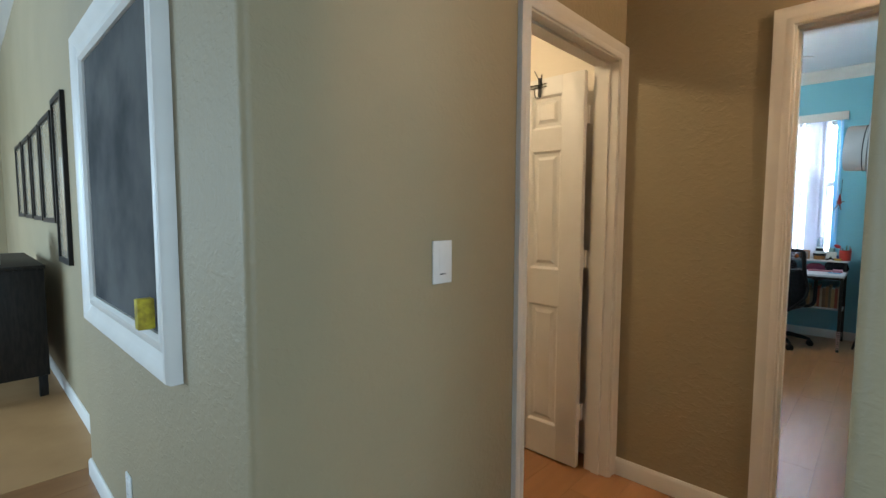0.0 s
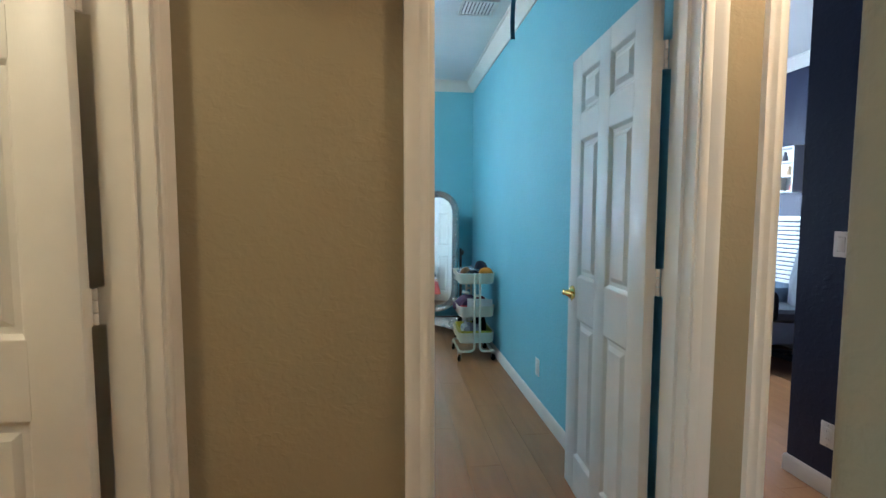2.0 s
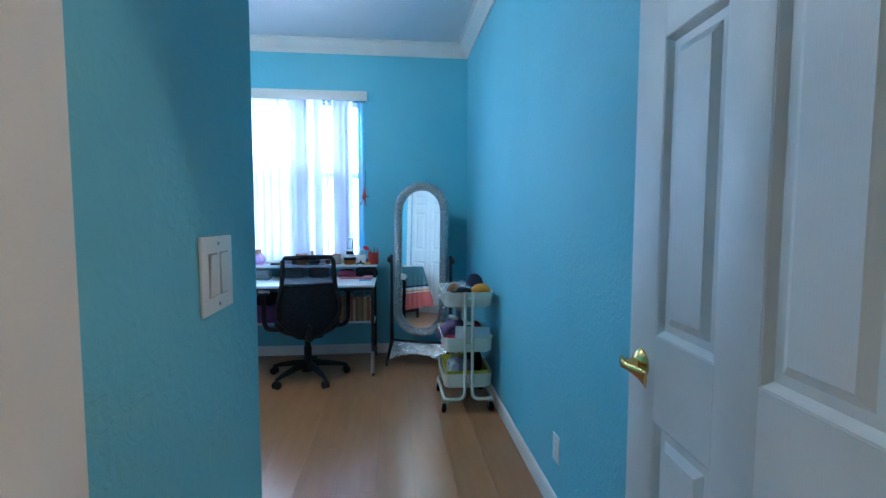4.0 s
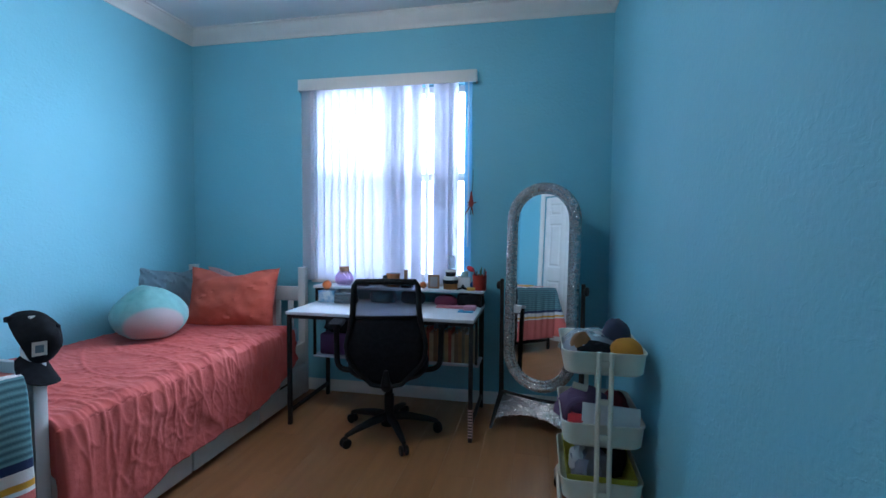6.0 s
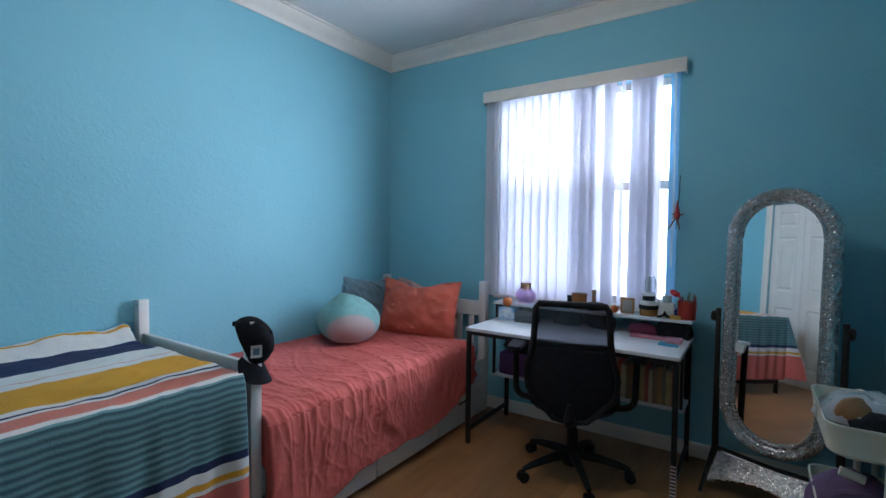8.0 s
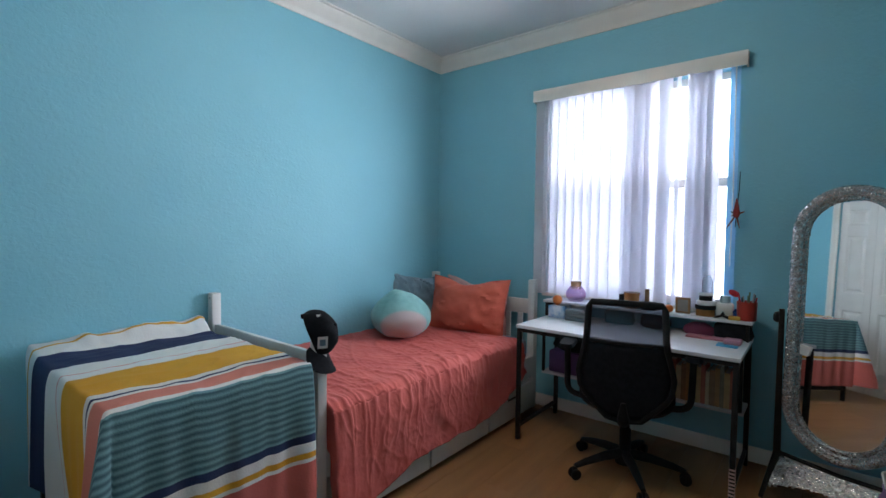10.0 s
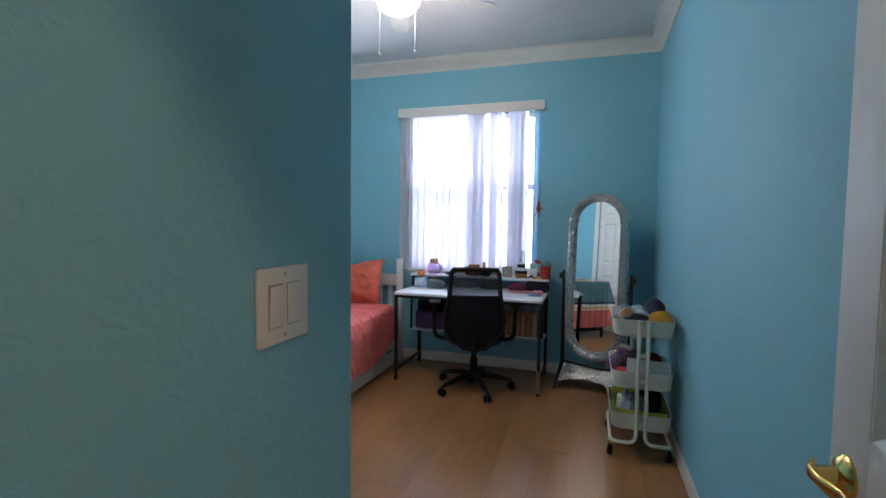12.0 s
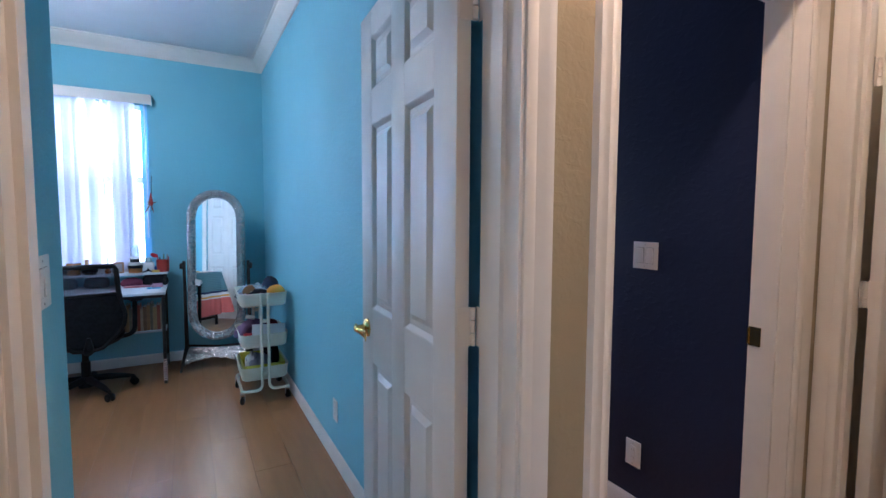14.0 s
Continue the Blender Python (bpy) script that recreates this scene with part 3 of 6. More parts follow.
# ---- bed ----
def cloth(name, rows, cols, place, mat, parent=None, thick=0.006, uv=None):
    """A sheet of rows x cols points; place(u, v) gives the point for u, v in 0..1."""
    bm = bmesh.new()
    layer = bm.loops.layers.uv.new("weave")
    grid = [[bm.verts.new(place(i / (rows - 1), j / (cols - 1))) for j in range(cols)] for i in range(rows)]
    for i in range(rows - 1):
        for j in range(cols - 1):
            f = bm.faces.new((grid[i][j], grid[i + 1][j], grid[i + 1][j + 1], grid[i][j + 1]))
            if uv:
                for lp, (a, b) in zip(f.loops, ((i, j), (i + 1, j), (i + 1, j + 1), (i, j + 1))):
                    lp[layer].uv = uv(a / (rows - 1), b / (cols - 1))
    me = bpy.data.meshes.new(name)
    bm.to_mesh(me)
    bm.free()
    for p in me.polygons:
        p.use_smooth = True
    me.materials.append(mat)
    ob = new(name, me)
    if parent:
        ob.parent = parent
        ob.matrix_parent_inverse = parent_matrix(parent).inverted()
    if thick:
        mod = ob.modifiers.new("thickness", "SOLIDIFY")
        mod.thickness, mod.offset = thick, -1
    return ob


def wob(x, y, z=0.0):
    return noise.noise(Vector((x, y, z)))


SHEET = material("pale_blue_sheet", (0.30, 0.40, 0.50), 0.85, second=(0.2, 0.28, 0.4), scale=14, bump=0.2, bump_scale=120)
bed = thing("bed", (-1.7, 5.3, 0), "white wooden single bed with drawers under it", "bed")
BW, BE, BS, BN = -2.215, -1.20, 4.305, 6.31
for x in (BW, BE - 0.055):
    part("post", box(x, BN - 0.055, 0, x + 0.055, BN, 0.975, 0.004), WHITEWOOD, bed)
    post = part("post", box(x, BS, 0, x + 0.055, BS + 0.05, 0.972, 0.004), WHITEWOOD, bed)
    part("bolt", lathe([(0.0045, 0), (0.0045, 0.002), (0.0, 0.003)], m=pose(x + 0.027, BS + 0.001, 0.945, 90, 0, 0), n=10), BLACKSTEEL, post)
for name, y, z0, z1 in (("headboard_rail", BN - 0.045, 0.715, 0.825), ("footboard_rail", BS + 0.012, 0.695, 0.80)):
    part(name, box(BW + 0.055, y, z0, BE - 0.055, y + 0.026, z1, 0.006), WHITEWOOD, bed)
    part("low_rail", box(BW + 0.055, y, 0.30, BE - 0.055, y + 0.026, 0.40, 0.004), WHITEWOOD, bed)
    for i in range(8):
        x = BW + 0.115 + i * 0.107
        part("slat", box(x, y + 0.006, 0.40, x + 0.045, y + 0.018, z0, 0.002), WHITEWOOD, bed)
part("side_rail", box(-1.225, BS + 0.05, 0.245, -1.20, BN - 0.055, 0.40, 0.004), WHITEWOOD, bed)
part("mattress", box(-2.195, BS + 0.06, 0.30, -1.235, BN - 0.06, 0.535, 0.05), SHEET, bed, "mattress in a pale blue sheet")
for a, b in ((4.42, 5.03), (5.045, 5.615), (5.63, 6.23)):
    dr = part("drawer", box(-1.75, a, 0.025, -1.176, b, 0.232, 0.004), WHITEWOOD, bed)
    mid = (a + b) / 2
    # The cut-out's shade is a dark strip laid on the drawer front.
    part("handle", box(-1.1765, mid - 0.075, 0.165, -1.1735, mid + 0.075, 0.178, 0.001), DARKWOOD, dr, "dark strip for the shade in a finger slot")

QE = -1.155


def quilt_at(u, v):
    """u: along the bed; v: from the wall over the top and down the side."""
    y = 4.362 + 1.73 * max(0.0, u - 0.05)
    end = max(0.0, 0.05 - u) / 0.05
    top, hem = 1.03, 0.375
    if u > 0.72:
        hem *= 1 - 0.5 * ((u - 0.72) / 0.28) ** 1.5
    hem += 0.028 * wob(y * 3.1, 7.7) + 0.15 * max(0.0, 1 - u / 0.32)
    s = v * (1.03 + 0.40)
    flat = min(s, top)
    x = -2.195 + flat
    z = 0.566 + 0.012 * wob(y * 2.2 + x, x * 1.4, 3.0)
    def crease(f, g, k, sharp):
        return (1 - abs(wob(f, g, k))) ** sharp
    lift = 0.35 + 0.65 * flat / top
    sway = 0.35 * wob(x * 1.6, y * 1.3, 4)
    z += 0.011 * crease(y * 5.5 + x * 2.2 + 2 * sway, x * 1.6, 1.0, 14) * lift
    z += 0.006 * crease(y * 10 - x * 3.5 + 3 * sway, x * 2.6 + y, 5.0, 12) * lift + 0.0035 * crease(y * 19 + x * 5 + 3 * sway, x * 4, 11.0, 9)
    z += 0.002 * crease(x * 12 + y * 9, y * 8 - x * 7, 9.0, 6) + 0.0018 * wob(x * 38, y * 40, 5.0)
    rim = math.exp(-((flat - top) / 0.16) ** 2)
    z += 0.006 * rim * crease(y * 13 + 0.8 * wob(y * 6, x * 3, 8.0), 0.9 * x, 15.0, 5)
    over = max(0.0, s - top) / 0.40
    if s > top - 0.05:
        z -= 0.028 * min(1.0, (s - top + 0.05) / 0.05) ** 2
    if over > 0:
        fold = wob(y * 5.5 + 1.3 * wob(y * 4, over * 2.2), 0.9 * over, 2.0) + 0.45 * wob(y * 14 + over * 2, 1.6 * over, 6.0)
        gather = crease(y * 13 + 0.8 * wob(y * 6, -3.5, 8.0) + 0.5 * over, 0.4 * over, 15.0, 5)
        x = QE - 0.02 + 0.02 * min(1.0, over * 5) + (0.006 + 0.022 * over) * fold + 0.02 * over
        x += 0.011 * gather * math.exp(-over * 2.6) + 0.006 * crease(y * 7 + over * 1.2, over * 1.1 - y * 2, 21.0, 10) + 0.0035 * crease(y * 13 - over * 2.5, over * 2 + y * 3, 31.0, 9)
        x += 0.0025 * crease(y * 9, over * 5 + y * 5, 41.0, 9) + 0.0015 * wob(y * 36, over * 22, 13.0)
        z = z * (1 - min(1.0, over * 6)) + (0.538 - hem * over) * min(1.0, over * 6)
        z += 0.003 * wob(y * 12, over * 8, 4.0)
        y += 0.012 * over * wob(y * 7, 11.0, over)
        x += 0.035 * over * max(0.0, 1 - u / 0.15) - 0.05 * end
    else:
        z -= 0.20 * end
    return x, y, z


quilt = cloth("bed_quilt", 400, 200, quilt_at, CORAL)
tagged(quilt, "wrinkled coral red quilt hanging over the bed's side", "quilt")
part("hem_binding", tube([quilt_at(k / 90, 0.997) for k in range(5, 91)], 0.0055, 8), CORAL, quilt)


def cushion(name, m, w, h, d, mat, label, flange=0.0, seedy=0.0):
    """A stuffed pillow that stands in the plane y = 0, bottom at z = 0."""
    bm = bmesh.new()
    n, k = 30, 24
    grid = {}
    for side in (1, -1):
        for i in range(n + 1):
            for j in range(k + 1):
                a, b = 2 * i / n - 1, 2 * j / k - 1
                edge = i in (0, n) or j in (0, k)
                if edge and side < 0:
                    grid[side, i, j] = grid[1, i, j]
                    continue
                body = max(0.0, (1 - min(1.0, abs(a) / 0.93) ** 2.4)) ** 0.6 * max(0.0, (1 - min(1.0, abs(b) / 0.93) ** 2.4)) ** 0.6
                crease = 0.02 * wob(a * 3 + seedy, b * 3, side) + 0.02 * (1 - abs(wob(a * 4 + b * 3, b * 2 + seedy, 3.0))) ** 7 + 0.013 * max(0.0, abs(a) - 0.45) * (1 - abs(wob(a * 2 + seedy, b * 9, 6.0))) ** 6
                x = a * w / 2 * (1 - 0.06 * (1 - b * b) * abs(a) ** 3 + 0.0)
                z = h / 2 + b * h / 2 * (1 - (0.26 if b > 0 else 0.05) * (1 - abs(a) ** 1.3) * (1 + 0.35 * math.sin(4 * a + seedy)) * abs(b) ** 3)
                y = side * (d / 2 * body + (0 if edge else crease)) + (0.012 * wob(a * 5, b * 5, seedy) if edge else 0)
                grid[side, i, j] = bm.verts.new(m @ Vector((x, y, z)))
    for side in (1, -1):
        for i in range(n):
            for j in range(k):
                bm.faces.new((grid[side, i, j], grid[side, i + 1, j], grid[side, i + 1, j + 1], grid[side, i, j + 1]))
    return single(name, bm, mat, label, "pillow")


cushion("pillow", pose(-1.645, 5.96, 0.535, -14, 0, 6), 0.68, 0.46, 0.22, CORALPILLOW, "coral orange pillow leaning on the headboard", seedy=2.0)
cushion("pillow", pose(-1.68, 6.14, 0.545, -8, 0, 0), 0.62, 0.43, 0.10, material("pale_pink_pillow", (0.55, 0.34, 0.33), 0.9, second=(0.5, 0.3, 0.3), scale=9, bump=0.2), "pale pink pillow behind the coral one", seedy=8.0)
cushion("pillow", pose(-2.10, 5.90, 0.575, -12, 6, 62), 0.40, 0.42, 0.12, GREYFABRIC, "grey blue cushion in the bed's corner", seedy=5.0)

PLUSHTEAL = material("teal_plush", (0.21, 0.43, 0.42), 0.95, second=(0.18, 0.38, 0.37), scale=20, bump=0.5, bump_scale=160, sheen=0.1)
def plush_body():
    bm = sphere(0, 0, 0, 1, 1, 1, 36)
    for v in bm.verts:
        c = v.co
        squash = 1.04 - 0.14 * max(0, c.z) ** 2
        squash *= 1 - 0.10 * max(0.0, c.z) + 0.04 * max(0.0, -c.z)
        x, y, z = c.x * 0.235 * squash, c.y * 0.21 * squash, c.z * 0.168
        for ex in (-0.045, 0.095):
            z += 0.022 * math.exp(-((c.x * 0.235 - ex) ** 2 + (c.y * 0.21 + 0.05) ** 2) / 0.0022) * (c.z > 0)
        z = max(z, -0.135) + 0.006 * wob(c.x * 3, c.y * 3, c.z * 3)
        v.co = Vector((-1.90, 5.54, 0.725)) + pose(0, 0, 0, 0, 4, -35).to_3x3() @ Vector((x + 0.008 * wob(c.z * 4, c.y * 4), y, z))
    return bm


def two_tone(mat, other, centre, axes):
    """Lays a second colour within an ellipsoid on a material."""
    n, l = mat.node_tree.nodes, mat.node_tree.links
    tc, mp, ln, rp, mx = (n.new(k) for k in ("ShaderNodeTexCoord", "ShaderNodeMapping", "ShaderNodeVectorMath", "ShaderNodeMapRange", "ShaderNodeMix"))
    mp.vector_type = "TEXTURE"
    mp.inputs["Location"].default_value, mp.inputs["Scale"].default_value = centre, axes
    ln.operation, mx.data_type = "LENGTH", "RGBA"
    l.new(tc.outputs["Object"], mp.inputs["Vector"])
    l.new(mp.outputs["Vector"], ln.inputs[0])
    rp.inputs["From Min"].default_value, rp.inputs["From Max"].default_value = 0.93, 1.07
    l.new(ln.outputs["Value"], rp.inputs["Value"])
    l.new(rp.outputs["Result"], mx.inputs[0])
    b = n["Principled BSDF"]
    old = b.inputs["Base Color"].links[0].from_socket
    mx.inputs[6].default_value = (*other, 1)
    l.new(old, mx.inputs[7])
    l.new(mx.outputs[2], b.inputs["Base Color"])


two_tone(PLUSHTEAL, (0.42, 0.35, 0.34), (-1.70, 5.39, 0.66), (0.20, 0.18, 0.13))
single("plush_cushion", plush_body(), PLUSHTEAL, "round teal plush cushion with a pale pink front", "plush toy")

# ---- covered crate with the striped blanket ----
CX0, CX1, CY0, CY1, CZ = -2.19, -1.195, 3.565, 4.245, 0.765
crate = thing("storage_crate", (-1.7, 3.88, 0), "dark metal crate hidden under a striped blanket", "crate")
part("tray", box(CX0, CY0, 0.10, CX1, CY1, 0.135, 0.01), BLACKPLASTIC, crate)
part("top", box(CX0, CY0, CZ - 0.03, CX1, CY1, CZ, 0.012), BLACKPLASTIC, crate)
for x in (CX0, CX1 - 0.03):
    for y in (CY0, CY1 - 0.03):
        part("leg", box(x, y, 0, x + 0.03, y + 0.03, CZ - 0.03, 0.003), BLACKSTEEL, crate)
part("bars", boxes(*[(CX0 + 0.05 + i * 0.1, CY0 + 0.012, 0.135, CX0 + 0.056 + i * 0.1, CY0 + 0.018, CZ - 0.03) for i in range(9)],
                   *[(CX1 - 0.02, CY0 + 0.06 + i * 0.1, 0.135, CX1 - 0.014, CY0 + 0.066 + i * 0.1, CZ - 0.03) for i in range(7)]), BLACKSTEEL, crate)


def striped(name):
    """Bands across the blanket, by its own weave coordinate in metres / 2."""
    m = bpy.data.materials.new(name)
    m.use_nodes = True
    n, l = m.node_tree.nodes, m.node_tree.links
    b = n["Principled BSDF"]
    uv, sep, ramp = n.new("ShaderNodeUVMap"), n.new("ShaderNodeSeparateXYZ"), n.new("ShaderNodeValToRGB")
    uv.uv_map = "weave"
    l.new(uv.outputs["UV"], sep.inputs["Vector"])
    nz, ad = n.new("ShaderNodeTexNoise"), n.new("ShaderNodeMath")
    nz.inputs["Scale"].default_value = 26.0
    l.new(uv.outputs["UV"], nz.inputs["Vector"])
    ad.operation = "MULTIPLY_ADD"
    l.new(nz.outputs["Fac"], ad.inputs[0])
    ad.inputs[1].default_value = 0.004
    l.new(sep.outputs["X"], ad.inputs[2])
    white, navy, gold, salmon, teal, dark, red = (0.70, 0.69, 0.67), (0.014, 0.026, 0.085), (0.62, 0.31, 0.02), (0.60, 0.20, 0.15), (0.15, 0.29, 0.31), (0.05, 0.115, 0.14), (0.55, 0.13, 0.11)
    bands = [(0.0, red), (0.235, white), (0.255, gold), (0.275, white), (0.32, navy), (0.345, teal)]
    bands += [(0.63, white), (0.66, salmon), (0.765, white), (0.787, navy), (0.803, white), (0.83, gold), (1.08, white), (1.16, salmon), (1.17, white), (1.31, navy), (1.53, white), (1.60, gold), (1.615, white)]
    ramp.color_ramp.interpolation = "CONSTANT"
    els = ramp.color_ramp.elements
    els[0].position, els[0].color = 0.0, (*bands[0][1], 1)
    els[1].position, els[1].color = bands[1][0] / 2, (*bands[1][1], 1)
    for p, c in bands[2:]:
        els.new(p / 2).color = (*c, 1)
    l.new(ad.outputs["Value"], ramp.inputs["Fac"])
    wave, mul, gt1, lt1, both, mix = (n.new(k) for k in ("ShaderNodeTexWave", "ShaderNodeMath", "ShaderNodeMath", "ShaderNodeMath", "ShaderNodeMath", "ShaderNodeMix"))
    wave.bands_direction, wave.inputs["Scale"].default_value, wave.inputs["Distortion"].default_value = "X", 25.0, 0.35
    l.new(uv.outputs["UV"], wave.inputs["Vector"])
    gt1.operation, gt1.inputs[1].default_value = "GREATER_THAN", 0.175
    lt1.operation, lt1.inputs[1].default_value = "LESS_THAN", 0.312
    l.new(ad.outputs["Value"], gt1.inputs[0])
    l.new(ad.outputs["Value"], lt1.inputs[0])
    both.operation, mul.operation = "MULTIPLY", "MULTIPLY"
    l.new(gt1.outputs["Value"], both.inputs[0])
    l.new(lt1.outputs["Value"], both.inputs[1])
    l.new(both.outputs["Value"], mul.inputs[0])
    l.new(wave.outputs["Fac"], mul.inputs[1])
    mix.data_type = "RGBA"
    l.new(mul.outputs["Value"], mix.inputs[0])
    l.new(ramp.outputs["Color"], mix.inputs[6])
    mix.inputs[7].default_value = (*dark, 1)
    l.new(mix.outputs[2], b.inputs["Base Color"])
    b.inputs["Roughness"].default_value = 0.95
    b.inputs["Sheen Weight"].default_value = 0.0
    bp, bz = n.new("ShaderNodeBump"), n.new("ShaderNodeTexNoise")
    bz.inputs["Scale"].default_value = 260.0
    l.new(uv.outputs["UV"], bz.inputs["Vector"])
    bp.inputs["Strength"].default_value, bp.inputs["Distance"].default_value = 0.5, 0.003
    l.new(bz.outputs["Fac"], bp.inputs["Height"])
    l.new(bp.outputs["Normal"], b.inputs["Normal"])
    return m


def drape(u, v):
    """u: from the hem in front over the top to the wall; v: from the bed end to the near end and down."""
    s, t = u * 1.69 - 0.63, v * 1.25
    ytop, xtop = CY1 + 0.012, CX1 + 0.018
    ds, dt = max(0.0, -s), max(0.0, t - (CY1 - CY0 + 0.03))
    x = xtop - max(0.0, s)
    y = ytop - min(t, CY1 - CY0 + 0.03)
    z = CZ + 0.016
    back = max(0.0, s - 0.85)
    z += 0.10 * back + 0.012 * wob(x * 3, y * 3, 1) + 0.005 * wob(x * 9, y * 11, 2) + 0.004 * (1 - abs(wob(x * 13 + y * 3, y * 5, 7.0))) ** 5
    if s > 0.97:
        z += 0.02 * abs(wob(y * 6, s * 5, 3.0))
    if s > 0.90:
        z += 0.06 * math.sin(math.pi * min(1.0, (s - 0.90) / 0.17)) * (0.75 + 0.7 * wob(y * 5, 2.5) + 0.3 * wob(y * 16, s * 9, 1.0)) * min(1.0, max(0.0, (y - CY0 + 0.02) / 0.2))
    if ds and dt:
        r = math.hypot(ds, dt)
        a = math.atan2(dt, ds)
        out = 0.02 + 0.22 * r * math.sin(2 * a)
        x += out * math.cos(a)
        y -= out * math.sin(a)
        z -= max(ds, dt) * 0.97
    else:
        d = ds + dt
        rnd = 0.03 * (1 - math.exp(-d / 0.03))
        fold = wob((y if ds else x) * 6, d * 0.8, 4.0) * 0.034 * min(1.0, d * 2) + 0.016 * wob((y if ds else x) * 15, d, 8.0) * min(1.0, d * 3)
        if ds:
            x += rnd * 0.6 + fold
        if dt:
            y -= rnd * 0.6 + fold
        z -= d
    return x, y, max(z, 0.03)


blanket = cloth("striped_blanket", 190, 150, drape, striped("striped_wool"), uv=lambda u, v: (u * 1.69 / 2, v * 0.6))
tagged(blanket, "blanket with teal, white, yellow, navy and red stripes", "blanket")

# ---- cap on the bedpost ----
cap = thing("baseball_cap", pose(-1.215, 4.37, 0.90, 0, 0, 0), "black baseball cap hung over the bedpost", "cap")
zax, xax = Vector((0.74, 0.52, 0.42)).normalized(), Vector((0.1, 0.1, -1))
xax = (xax - zax * xax.dot(zax)).normalized()
CAPM = Matrix.Translation((-1.226, 4.342, 0.895)) @ Matrix((xax, zax.cross(xax), zax)).transposed().to_4x4()
bm = bmesh.new()
rings = []
for i in range(12):
    a = i / 11 * math.pi / 2
    r, h = 0.092 * math.cos(a) ** 0.8 + 0.001, 0.098 * math.sin(a)
    ring = []
    for q in np.linspace(0, 2 * math.pi, 49)[:-1]:
        seam = 1 - 0.025 * math.exp(-(((q * 3 / math.pi + 0.5) % 1 - 0.5) / 0.07) ** 2) + 0.05 * wob(math.cos(q) * 2, math.sin(q) * 2, h * 25)
        ring.append(CAPM @ Vector((r * seam * math.cos(q) * 1.1, r * seam * math.sin(q) * 0.8, h - 0.03 + 0.008 * wob(q, h * 20, 4.0))))
    rings.append(ring)
crown = part("crown", loft(bm, rings), BLACKFABRIC, cap)
part("button", sphere(*(CAPM @ Vector((0, 0, 0.07))), 0.008, 0.008, 0.008, 10), BLACKFABRIC, crown)
bm = bmesh.new()
rings = []
for q in np.linspace(-1.2, 1.2, 17):
    r0, r1 = 0.092, 0.092 + 0.078 * math.cos(q * 1.2) + 0.004
    rings.append([CAPM @ Vector((r * math.cos(q) * 1.08, r * math.sin(q), -0.028 + 0.1 * (r - 0.092) - 6.0 * (math.sin(q) * r) ** 2 * (r - 0.06) / 0.1 + d)) for r, d in ((r0, 0), (r1, 0), (r1, 0.004), (r0, 0.004))])
part("brim", loft(bm, rings), BLACKFABRIC, cap)
part("strap", boxes((-1.262, 4.262, 0.955, -1.245, 4.30, 0.975), bevel=0.004), BLACKFABRIC, cap)
aim = (CAPM.to_3x3().transposed() @ Vector((0.96, -0.22, -0.28))).normalized()
k = 1 / math.sqrt((aim.x / 0.101) ** 2 + (aim.y / 0.0736) ** 2 + (max(aim.z, 0.0) / 0.098) ** 2)
face = CAPM.to_3x3() @ Vector((aim.x / 0.0102, aim.y / 0.0054, aim.z / 0.0096)).normalized()
side = Vector((0, 0, 1)).cross(face).normalized()
spot = CAPM @ Vector((aim.x * k, aim.y * k, aim.z * k - 0.03))
PATCHM = Matrix.Translation(spot + face * 0.003) @ Matrix((side, face.cross(side), face)).transposed().to_4x4()
patch = part("patch", box(-0.021, -0.026, 0, 0.021, 0.026, 0.002, 0.0, PATCHM), PLASTIC, crown, "small white woven patch")
part("emblem", box(-0.012, -0.014, 0.0021, 0.012, 0.014, 0.003, 0.0, PATCHM), GREYFABRIC, patch)

# ---- desk ----
DESKTOP = material("white_melamine", (0.66, 0.68, 0.71), 0.35, second=(0.62, 0.64, 0.67), scale=8)
desk = thing("desk", (-0.43, 6.0, 0), "white desk on a black steel frame with shelves", "desk")
part("desktop", box(-1.04, 5.705, 0.724, 0.178, 6.3, 0.744, 0.002), DESKTOP, desk)
part("apron", boxes((-1.035, 5.712, 0.70, 0.172, 5.732, 0.7235), (-1.035, 6.27, 0.70, 0.172, 6.29, 0.7235), (-1.035, 5.732, 0.70, -1.013, 6.27, 0.7235), (0.15, 5.732, 0.70, 0.172, 6.27, 0.7235)), BLACKSTEEL, desk)
for x in (-1.036, 0.148):
    for y in (5.711, 6.268):
        part("leg", box(x, y, 0, x + 0.025, y + 0.025, 0.70 if y < 6 else 0.84, 0.002), BLACKSTEEL, desk)
    part("floor_bar", box(x + 0.002, 5.736, 0.075, x + 0.022, 6.268, 0.098, 0.002), BLACKSTEEL, desk)
part("upper_shelf", box(-1.062, 6.125, 0.841, 0.184, 6.315, 0.858, 0.002), DESKTOP, desk)
for x in (-1.05, 0.155):
    part("shelf_bracket", box(x, 6.135, 0.744, x + 0.016, 6.30, 0.841, 0.001), BLACKSTEEL, desk)
part("lower_shelf", box(-1.03, 6.06, 0.352, 0.165, 6.29, 0.368, 0.002), DESKTOP, desk)
for x in (-1.03, 0.14):
    for y in (6.06, 6.27):
        part("hanger", box(x, y, 0.368, x + 0.016, y + 0.016, 0.70), BLACKSTEEL, desk)
tape = part("leg_wrap", boxes(*[(0.1465, 5.7095, 0.03 + i * 0.018, 0.1745, 5.7375, 0.039 + i * 0.018) for i in range(10)]), material("pinkish_tape", (0.50, 0.36, 0.34), 0.6, second=(0.42, 0.28, 0.27), scale=30), desk, "black and pale pink striped wrap")

